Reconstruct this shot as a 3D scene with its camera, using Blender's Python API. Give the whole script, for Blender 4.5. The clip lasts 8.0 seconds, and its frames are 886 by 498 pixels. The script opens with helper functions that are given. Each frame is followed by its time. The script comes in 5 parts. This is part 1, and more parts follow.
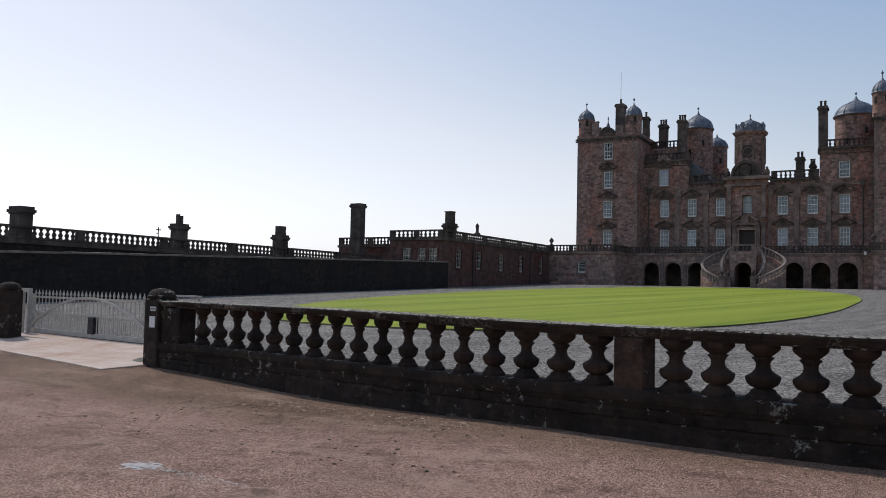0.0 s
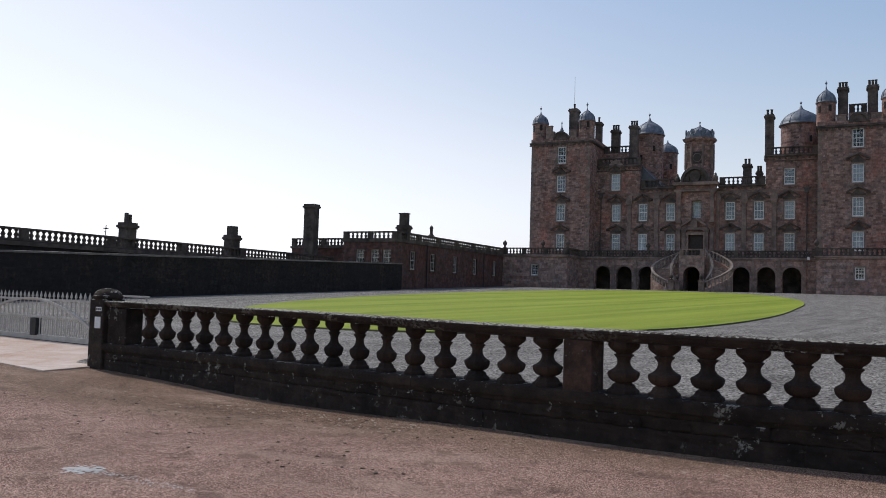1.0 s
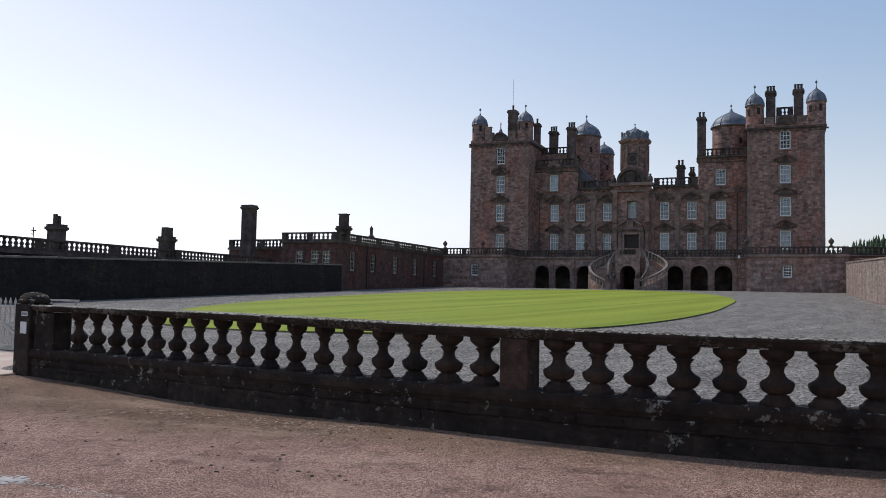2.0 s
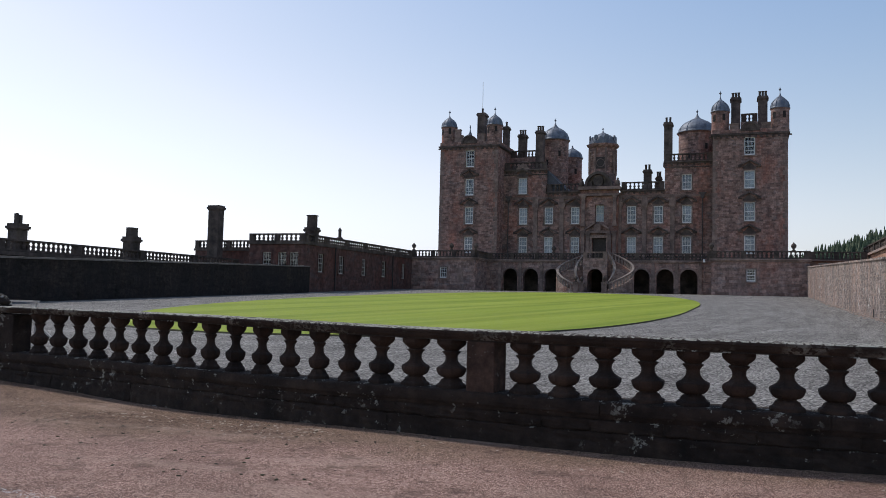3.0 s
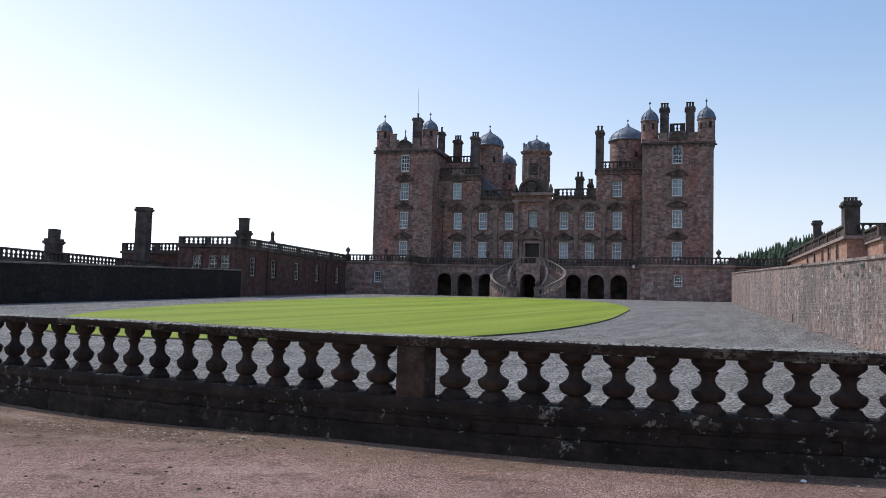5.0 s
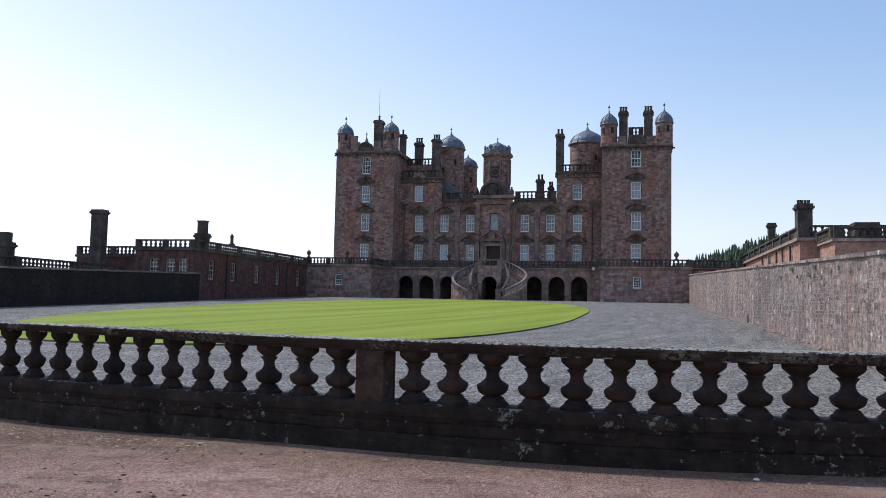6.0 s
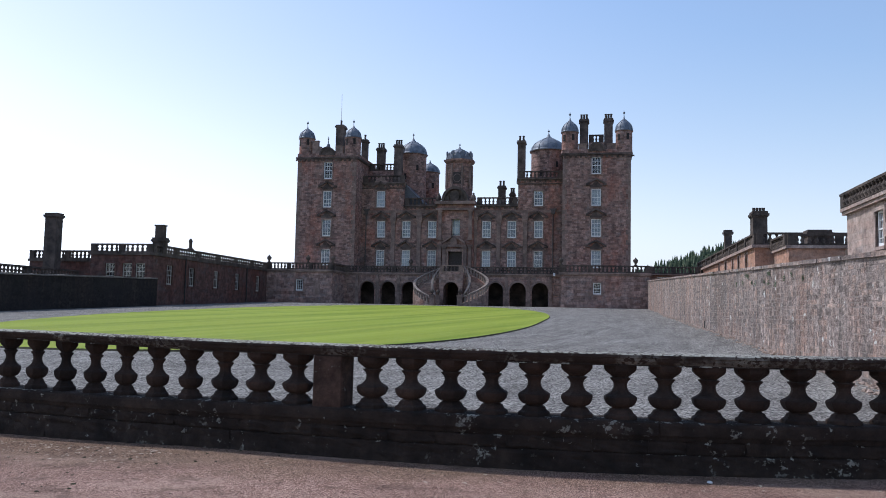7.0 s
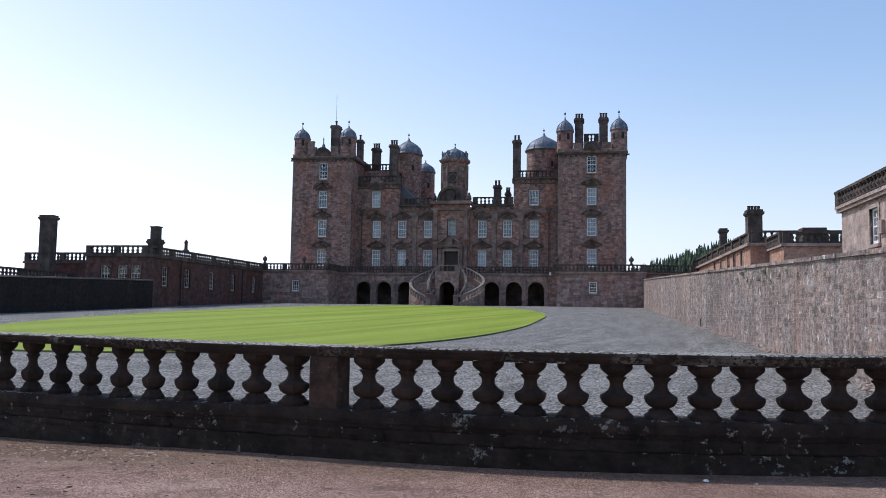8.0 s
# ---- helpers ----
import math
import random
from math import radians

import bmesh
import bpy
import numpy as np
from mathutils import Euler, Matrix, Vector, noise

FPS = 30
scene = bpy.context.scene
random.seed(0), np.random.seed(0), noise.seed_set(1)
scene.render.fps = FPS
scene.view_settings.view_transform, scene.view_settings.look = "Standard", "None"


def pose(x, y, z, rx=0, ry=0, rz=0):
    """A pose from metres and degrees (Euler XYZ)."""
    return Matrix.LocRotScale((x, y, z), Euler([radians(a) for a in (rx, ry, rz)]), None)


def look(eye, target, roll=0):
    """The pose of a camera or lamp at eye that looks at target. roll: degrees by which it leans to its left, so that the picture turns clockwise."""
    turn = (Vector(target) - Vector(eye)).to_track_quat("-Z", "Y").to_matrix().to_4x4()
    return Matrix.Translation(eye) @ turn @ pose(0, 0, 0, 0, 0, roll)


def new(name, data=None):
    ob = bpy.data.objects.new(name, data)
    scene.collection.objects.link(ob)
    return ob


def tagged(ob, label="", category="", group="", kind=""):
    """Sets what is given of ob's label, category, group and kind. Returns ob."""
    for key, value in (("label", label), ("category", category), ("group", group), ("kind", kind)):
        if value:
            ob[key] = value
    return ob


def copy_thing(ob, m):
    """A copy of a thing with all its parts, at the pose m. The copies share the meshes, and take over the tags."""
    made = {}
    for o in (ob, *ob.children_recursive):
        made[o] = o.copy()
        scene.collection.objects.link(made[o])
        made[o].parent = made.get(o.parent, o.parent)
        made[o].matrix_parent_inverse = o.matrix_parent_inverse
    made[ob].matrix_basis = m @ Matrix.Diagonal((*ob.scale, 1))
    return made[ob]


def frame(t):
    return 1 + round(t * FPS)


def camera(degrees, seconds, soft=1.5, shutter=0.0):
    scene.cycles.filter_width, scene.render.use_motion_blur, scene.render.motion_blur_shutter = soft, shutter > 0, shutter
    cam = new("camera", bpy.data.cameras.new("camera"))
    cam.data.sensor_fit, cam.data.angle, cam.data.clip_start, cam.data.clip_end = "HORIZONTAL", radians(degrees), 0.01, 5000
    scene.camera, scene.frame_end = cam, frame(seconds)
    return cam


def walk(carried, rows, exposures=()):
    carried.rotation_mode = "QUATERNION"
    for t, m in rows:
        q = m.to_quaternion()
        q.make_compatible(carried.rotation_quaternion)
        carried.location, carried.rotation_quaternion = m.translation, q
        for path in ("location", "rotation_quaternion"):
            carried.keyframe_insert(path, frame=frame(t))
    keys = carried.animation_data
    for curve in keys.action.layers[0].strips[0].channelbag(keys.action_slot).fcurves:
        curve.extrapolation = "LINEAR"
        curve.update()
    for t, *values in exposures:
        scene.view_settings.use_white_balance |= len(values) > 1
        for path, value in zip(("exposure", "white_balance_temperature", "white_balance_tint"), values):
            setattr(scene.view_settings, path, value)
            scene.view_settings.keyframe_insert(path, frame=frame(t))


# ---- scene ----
cam = camera(56.92, 8.0, soft=0.9)
PATH = [  # seconds, x, y, z, tilt, lean, turn
    (0.0, -0.134, -0.037, 1.593, 92.859, -1.325, 29.930),
    (0.5, -0.126, -0.030, 1.598, 92.986, -1.346, 28.067),
    (1.0, -0.106, -0.031, 1.595, 93.075, -1.679, 26.700),
    (1.5, -0.078, -0.030, 1.596, 92.974, -1.514, 24.426),
    (2.0, -0.059, -0.021, 1.593, 93.219, -1.141, 22.563),
    (3.5, -0.036, -0.010, 1.604, 93.505, -1.565, 19.355),
    (4.0, -0.024, -0.004, 1.607, 93.697, -1.511, 18.102),
    (5.5, 0.010, 0.027, 1.604, 93.925, -1.358, 14.595),
    (6.0, 0.028, 0.028, 1.612, 94.092, -1.187, 13.120),
    (6.5, 0.057, 0.035, 1.613, 94.405, -1.418, 11.300),
    (7.0, 0.068, 0.038, 1.609, 94.540, -1.200, 10.457),
    (7.5, 0.073, 0.037, 1.610, 94.438, -1.106, 9.889),
    (8.0, 0.072, 0.037, 1.614, 94.535, -0.850, 10.196),
]
walk(cam, [(r[0], pose(*r[1:])) for r in PATH], exposures=[(0.0, -0.36, 6480, 13), (0.5, -0.27, 6480, 13), (2.0, -0.22, 6380, 13), (4.0, -0.14, 6150, 13), (5.5, 0.04, 5980, 13.5), (8.0, 0.07, 5880, 13.5)])

# ---- light ----
SUN_EL, SUN_AZ = radians(52), radians(-70)  # azimuth clockwise from +Y, the way the castle lies
world = bpy.data.worlds.new("world")
scene.world = world
world.use_nodes = True
wn = world.node_tree.nodes
sky = wn.new("ShaderNodeTexSky")
sky.sky_type, sky.sun_disc = "NISHITA", False
sky.sun_elevation, sky.sun_rotation = SUN_EL, SUN_AZ
sky.air_density, sky.dust_density, sky.ozone_density = 1.4, 0.9, 4.0
wn["Background"].inputs["Strength"].default_value = 0.15
# a thin veil of high haze, denser where the sky is brighter, towards the sun and the horizon
grey, veil = wn.new("ShaderNodeRGBToBW"), wn.new("ShaderNodeMix")
tint = wn.new("ShaderNodeMix")
for n_, mode in ((veil, "MIX"), (tint, "MULTIPLY")):
    n_.data_type, n_.blend_type = "RGBA", mode
tint.inputs[0].default_value, tint.inputs[7].default_value = 1.0, (1.24, 1.28, 1.39, 1)
dense = wn.new("ShaderNodeMapRange")
for key, value in (("From Min", 3.2), ("From Max", 5.6), ("To Min", 0.15), ("To Max", 0.75)):
    dense.inputs[key].default_value = value
for a_, b_ in ((sky.outputs[0], grey.inputs[0]), (grey.outputs[0], dense.inputs["Value"]), (dense.outputs[0], veil.inputs[0]), (grey.outputs[0], tint.inputs[6]), (sky.outputs[0], veil.inputs[6]), (tint.outputs[2], veil.inputs[7]), (veil.outputs[2], wn["Background"].inputs["Color"])):
    world.node_tree.links.new(a_, b_)
sun = new("sun", bpy.data.lights.new("sun", "SUN"))
sun.data.energy, sun.data.angle, sun.data.color = 2.8, radians(0.53), (1.0, 0.94, 0.86)
toward = Vector((math.sin(SUN_AZ) * math.cos(SUN_EL), math.cos(SUN_AZ) * math.cos(SUN_EL), math.sin(SUN_EL)))
sun.matrix_world = look(toward * 200, (0, 0, 0))

# ---- materials ----
class Nodes:
    """A small wrapper to write node materials."""

    def __init__(self, name, rough=0.85, metal=0.0, spec=0.3):
        self.mat = bpy.data.materials.new(name)
        self.mat.use_nodes = True
        self.tree = self.mat.node_tree
        self.bsdf = self.tree.nodes["Principled BSDF"]
        self.bsdf.inputs["Roughness"].default_value = rough
        self.bsdf.inputs["Metallic"].default_value = metal
        self.bsdf.inputs["Specular IOR Level"].default_value = spec
        self.pos = self.node("ShaderNodeNewGeometry").outputs["Position"]

    def node(self, kind, **values):
        n = self.tree.nodes.new(kind)
        for key, value in values.items():
            if key in n.inputs:
                n.inputs[key].default_value = value
        return n

    def link(self, a, b):
        self.tree.links.new(a, b)

    def noise(self, scale, detail=4.0, rough=0.6, vec=None):
        n = self.node("ShaderNodeTexNoise", Scale=scale, Detail=detail, Roughness=rough)
        self.link(vec or self.pos, n.inputs["Vector"])
        return n.outputs["Fac"]

    def ramp(self, fac, stops):
        n = self.node("ShaderNodeValToRGB")
        e = n.color_ramp.elements
        while len(e) < len(stops):
            e.new(0.5)
        for el, (p, c) in zip(e, stops):
            el.position, el.color = p, (*c, 1) if len(c) == 3 else c
        self.link(fac, n.inputs[0])
        return n.outputs[0]

    def mix(self, fac, a, b, mode="MIX"):
        n = self.node("ShaderNodeMix")
        n.data_type, n.blend_type = "RGBA", mode
        for value, slot in ((fac, n.inputs[0]), (a, n.inputs[6]), (b, n.inputs[7])):
            if hasattr(value, "links"):
                self.link(value, slot)
            else:
                slot.default_value = value if not isinstance(value, tuple) else (*value, 1)
        return n.outputs[2]

    def math(self, op, a, b=0.0):
        n = self.node("ShaderNodeMath")
        n.operation = op
        for value, slot in ((a, n.inputs[0]), (b, n.inputs[1])):
            if hasattr(value, "links"):
                self.link(value, slot)
            else:
                slot.default_value = value
        return n.outputs[0]

    def stretch(self, x, y, z):
        n = self.node("ShaderNodeVectorMath")
        n.operation = "MULTIPLY"
        self.link(self.pos, n.inputs[0])
        n.inputs[1].default_value = (x, y, z)
        return n.outputs[0]

    def wallmap(self):
        """(x + y, z) of the place, for courses of stone on upright walls."""
        sep = self.node("ShaderNodeSeparateXYZ")
        self.link(self.pos, sep.inputs[0])
        com = self.node("ShaderNodeCombineXYZ")
        self.link(self.math("ADD", sep.outputs[0], sep.outputs[1]), com.inputs[0])
        self.link(sep.outputs[2], com.inputs[1])
        return com.outputs[0]

    def color(self, socket):
        self.link(socket, self.bsdf.inputs["Base Color"])

    def bump(self, height, strength=0.4, distance=0.02):
        n = self.node("ShaderNodeBump", Strength=strength, Distance=distance)
        self.link(height, n.inputs["Height"])
        self.link(n.outputs[0], self.bsdf.inputs["Normal"])

    def rough(self, socket):
        self.link(socket, self.bsdf.inputs["Roughness"])


def masonry(name, low, high, mortar, width=0.75, height=0.32, stain=(0.05, 0.04, 0.035), amount=0.5, lichen=0.0):
    m = Nodes(name, rough=0.9, spec=0.2)
    brick = m.node("ShaderNodeTexBrick", Scale=1.0)
    brick.offset = 0.43
    for key, value in (("Mortar Size", 0.014), ("Mortar Smooth", 0.5), ("Bias", 0.0), ("Brick Width", width), ("Row Height", height)):
        brick.inputs[key].default_value = value
    for key, value in (("Color1", low), ("Color2", high), ("Mortar", mortar)):
        brick.inputs[key].default_value = (*value, 1)
    m.link(m.wallmap(), brick.inputs["Vector"])
    patch = m.noise(0.35, 5)
    c = m.mix(m.ramp(patch, [(0.4, (0, 0, 0)), (0.75, (0.28, 0.28, 0.28))]), brick.outputs["Color"], tuple(0.5 * (a + b) for a, b in zip(high, mortar)))
    rows = m.noise(1.0, 6, 0.75, m.stretch(0.35, 0.35, 3.2))
    c = m.mix(m.ramp(rows, [(0.42, (0, 0, 0)), (0.62, (0.32, 0.32, 0.32))]), c, tuple(v * k for v, k in zip(high, (0.98, 0.74, 0.66))))
    ash = m.noise(0.8, 6, 0.7, m.stretch(1, 1, 1.7))
    c = m.mix(m.ramp(ash, [(0.52, (0, 0, 0)), (0.68, (0.5, 0.5, 0.5))]), c, tuple(0.62 * v + 0.07 for v in (sum(high) / 3,) * 3))
    rust = m.noise(0.30, 8, 0.72, m.stretch(1, 1, 0.55))
    c = m.mix(m.ramp(rust, [(0.50, (0, 0, 0)), (0.62, (max(0.0, amount - 0.25),) * 3)]), c, tuple(v * k for v, k in zip(high, (0.90, 0.50, 0.38))))
    mottle = m.noise(2.4, 8, 0.78)
    c = m.mix(0.8, c, m.ramp(mottle, [(0.36, (0.30, 0.29, 0.29)), (0.52, (0.85, 0.84, 0.83)), (0.68, (1.32, 1.28, 1.24))]), "MULTIPLY")
    streak = m.noise(1.0, 6, 0.65, m.stretch(1.2, 1.2, 0.4))
    c = m.mix(m.ramp(streak, [(0.42, (0, 0, 0)), (0.75, (amount, amount, amount))]), c, stain)
    grain = m.noise(14, 6, 0.7)
    c = m.mix(0.35, c, m.ramp(grain, [(0.3, (0.35, 0.33, 0.32)), (0.7, (1, 1, 1))]), "MULTIPLY")
    if lichen:
        spots = m.ramp(m.noise(3.2, 8, 0.7), [(0.66 - lichen, (0, 0, 0)), (0.70 - lichen, (1, 1, 1))])
        c = m.mix(m.math("MULTIPLY", spots, 0.8), c, (0.55, 0.56, 0.50))
    m.color(c)
    m.bump(m.math("ADD", m.math("MULTIPLY", brick.outputs["Fac"], -0.7), m.math("ADD", grain, streak)), 0.6, 0.03)
    return m.mat


def stone(name, low, high, stain=(0.035, 0.03, 0.027), amount=0.7, lichen=0.0, scale=1.0, varied=0.25, sides=0.9, relief=0.02, spot=9.0):
    """Plain cut stone: grain, blotches, soot, and lichen where it has any."""
    m = Nodes(name, rough=0.88, spec=0.25)
    info = m.node("ShaderNodeObjectInfo").outputs["Random"]
    c = m.ramp(m.noise(2.2 * scale, 6, 0.62), [(0.3, low), (0.7, high)])
    grain = m.noise(38 * scale, 5, 0.7)
    blot = m.noise(0.9 * scale, 6, 0.7)
    c = m.mix(m.ramp(blot, [(0.38, (0, 0, 0)), (0.66, (amount, amount, amount))]), c, stain)
    c = m.mix(0.4, c, m.ramp(grain, [(0.3, (0.4, 0.38, 0.37)), (0.7, (1, 1, 1))]), "MULTIPLY")
    if varied:
        c = m.mix(varied, c, m.ramp(info, [(0.0, (0.45, 0.40, 0.38)), (1.0, (1, 1, 1))]), "MULTIPLY")
    if lichen:
        far = m.noise(0.55, 3, 0.5)
        spots = m.noise(spot, 8, 0.66)
        edge = m.math("ADD", spots, m.math("MULTIPLY", far, 0.25))
        mask = m.ramp(edge, [(0.80 - lichen, (0, 0, 0)), (0.83 - lichen, (1, 1, 1))])
        up = m.node("ShaderNodeSeparateXYZ")
        m.link(m.node("ShaderNodeNewGeometry").outputs["True Normal"], up.inputs[0])
        few = m.ramp(m.noise(1.3, 4, 0.6), [(0.5, (0, 0, 0)), (0.62, (1, 1, 1))])
        tops = m.math("MAXIMUM", m.math("GREATER_THAN", up.outputs[2], 0.5), m.math("MULTIPLY", few, sides))
        c = m.mix(m.math("MULTIPLY", mask, m.math("MULTIPLY", tops, 0.85)), c, m.ramp(grain, [(0.3, (0.26, 0.25, 0.21)), (0.7, (0.58, 0.56, 0.48))]))
    m.color(c)
    layers = m.noise(1.0, 6, 0.7, m.stretch(3.0, 3.0, 22.0))
    m.bump(m.math("ADD", m.math("ADD", grain, m.math("MULTIPLY", layers, 0.8)), m.math("MULTIPLY", m.noise(7 * scale, 6), 1.5)), 0.7, relief)
    return m.mat


def plain(name, low, high, rough=0.5, metal=0.0, scale=6.0, spec=0.4):
    m = Nodes(name, rough=rough, metal=metal, spec=spec)
    m.color(m.ramp(m.noise(scale, 6, 0.65), [(0.32, low), (0.68, high)]))
    m.bump(m.noise(scale * 6, 4), 0.15, 0.01)
    return m.mat


CASTLE_STONE = masonry("pink_sandstone", (0.17, 0.112, 0.096), (0.58, 0.390, 0.330), (0.30, 0.22, 0.19), 0.46, 0.22, (0.075, 0.060, 0.055), 0.75)
TRIM_STONE = stone("weathered_trim", (0.25, 0.178, 0.148), (0.48, 0.35, 0.295), (0.07, 0.058, 0.052), 0.75, 0.0, 0.8, 0.25)
SOOT_STONE = stone("sooty_trim", (0.10, 0.079, 0.068), (0.25, 0.195, 0.167), (0.034, 0.03, 0.027), 0.85, 0.0, 0.8, 0.25)
TERRACE_STONE = masonry("terrace_sandstone", (0.24, 0.165, 0.142), (0.60, 0.43, 0.37), (0.31, 0.23, 0.20), 0.7, 0.33, (0.10, 0.082, 0.075), 0.6)
WALL_COPING = stone("grey_wall_coping", (0.17, 0.15, 0.135), (0.32, 0.28, 0.25), (0.09, 0.08, 0.075), 0.7, 0.15, 1.0, 0.2)
# the west wing's shade is put into this darker red base
WING_STONE = masonry("shade_darkened_red_sandstone", (0.125, 0.073, 0.063), (0.20, 0.115, 0.098), (0.12, 0.080, 0.071), 0.6, 0.3, (0.06, 0.038, 0.034), 0.7)
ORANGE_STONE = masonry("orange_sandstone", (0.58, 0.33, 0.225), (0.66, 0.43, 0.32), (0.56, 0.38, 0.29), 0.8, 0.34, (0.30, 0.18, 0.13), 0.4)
PALE_STONE = masonry("pale_pink_ashlar", (0.47, 0.375, 0.325), (0.58, 0.47, 0.41), (0.46, 0.38, 0.33), 0.9, 0.36, (0.30, 0.22, 0.19), 0.4)
STAIR_STONE = masonry("stair_ashlar", (0.34, 0.255, 0.21), (0.56, 0.43, 0.36), (0.30, 0.23, 0.19), 0.9, 0.34, (0.10, 0.078, 0.068), 0.7)
RAIL_STONE = stone("sooty_rail_stone", (0.10, 0.078, 0.066), (0.19, 0.15, 0.125), (0.035, 0.03, 0.027), 0.9, 0.0, 0.8, 0.2)
# baluster, coping and plinth colours carry the backlit side's shade; lichen is separate
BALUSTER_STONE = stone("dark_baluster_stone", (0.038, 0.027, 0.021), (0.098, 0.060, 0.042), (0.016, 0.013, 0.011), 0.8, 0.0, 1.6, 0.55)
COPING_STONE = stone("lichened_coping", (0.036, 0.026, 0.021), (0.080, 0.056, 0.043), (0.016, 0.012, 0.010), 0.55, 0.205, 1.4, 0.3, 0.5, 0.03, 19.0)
PLINTH_STONE = stone("shade_dark_plinth_stone", (0.036, 0.026, 0.020), (0.088, 0.061, 0.046), (0.014, 0.011, 0.0095), 0.75, 0.09, 2.2, 0.45, 0.8, 0.05, 8.0)
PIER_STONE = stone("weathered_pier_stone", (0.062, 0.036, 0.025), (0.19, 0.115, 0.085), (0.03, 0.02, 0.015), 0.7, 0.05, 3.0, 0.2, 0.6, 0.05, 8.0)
LEAD = plain("weathered_lead", (0.085, 0.10, 0.125), (0.20, 0.225, 0.26), 0.58, 0.3, 2.0)
SLATE = plain("dark_roof_slate", (0.05, 0.055, 0.065), (0.10, 0.105, 0.12), 0.6, 0.0, 3.0)
WHITE_PAINT = plain("white_window_paint", (0.72, 0.72, 0.70), (0.82, 0.82, 0.80), 0.45, 0.0, 5.0)
GATE_PAINT = plain("off_white_gate_paint", (0.36, 0.335, 0.295), (0.52, 0.49, 0.44), 0.5, 0.0, 4.0)
DARK_WOOD = plain("dark_door_wood", (0.02, 0.015, 0.012), (0.05, 0.035, 0.028), 0.5, 0.0, 5.0)
IRON = plain("dark_iron", (0.02, 0.02, 0.022), (0.05, 0.05, 0.05), 0.6, 0.3, 8.0)
PIPE_LEAD = plain("dull_lead_pipe", (0.06, 0.052, 0.048), (0.13, 0.112, 0.10), 0.7, 0.1, 4.0)
STAIR_RAIL = stone("pale_stair_rail", (0.25, 0.205, 0.175), (0.45, 0.375, 0.32), (0.11, 0.09, 0.078), 0.55, 0.0, 1.2, 0.2)
POT_CLAY = plain("sooty_chimney_pot", (0.04, 0.035, 0.03), (0.10, 0.075, 0.06), 0.8, 0.0, 8.0)
# near-black colour that stands in for the darkness inside openings
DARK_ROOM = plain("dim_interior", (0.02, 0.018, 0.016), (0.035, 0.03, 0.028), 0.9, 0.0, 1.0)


# blinds whose bluish, varied tone paints in the panes' sky reflections
def blind_material():
    m = Nodes("blind_with_sky_reflection", rough=0.8)
    each = m.node("ShaderNodeObjectInfo").outputs["Random"]
    c = m.ramp(each, [(0.0, (0.20, 0.225, 0.245)), (0.5, (0.40, 0.43, 0.45)), (1.0, (0.72, 0.76, 0.78))])
    m.color(m.mix(0.6, c, m.ramp(m.noise(1.6, 4, 0.6), [(0.35, (0.45, 0.47, 0.5)), (0.62, (1, 1, 1))]), "MULTIPLY"))
    return m.mat


BLIND = blind_material()
PAPER = plain("white_notice", (0.70, 0.70, 0.68), (0.80, 0.80, 0.78), 0.5, 0.0, 12.0)
INK = plain("grey_print", (0.12, 0.12, 0.12), (0.18, 0.18, 0.18), 0.6, 0.0, 12.0)
PALE_SLAB = stone("pale_concrete_slab", (0.60, 0.47, 0.38), (0.76, 0.67, 0.60), (0.50, 0.31, 0.21), 0.65, 0.0, 1.0, 0.1)
CRUMB = stone("brown_crumb", (0.16, 0.105, 0.08), (0.52, 0.38, 0.30), (0.10, 0.07, 0.055), 0.4, 0.0, 9.0, 0.0)
PALE_RUBBLE = stone("pale_rubble", (0.34, 0.25, 0.20), (0.62, 0.50, 0.42), (0.20, 0.15, 0.12), 0.4, 0.0, 4.0, 0.0)
LIME = stone("dried_lime_mortar", (0.66, 0.63, 0.59), (0.86, 0.84, 0.80), (0.45, 0.40, 0.36), 0.3, 0.0, 8.0, 0.0)
LEAF = stone("dry_leaf", (0.46, 0.37, 0.28), (0.80, 0.72, 0.60), (0.30, 0.20, 0.13), 0.35, 0.0, 6.0, 0.0)


def glass_material():
    m = Nodes("window_glass", rough=0.06, spec=0.6)
    m.bsdf.inputs["Base Color"].default_value = (0.85, 0.9, 0.95, 1)
    m.bsdf.inputs["Transmission Weight"].default_value = 1.0
    m.bsdf.inputs["IOR"].default_value = 1.5
    m.bump(m.noise(1.2, 3), 0.06, 0.02)
    return m.mat


GLASS = glass_material()


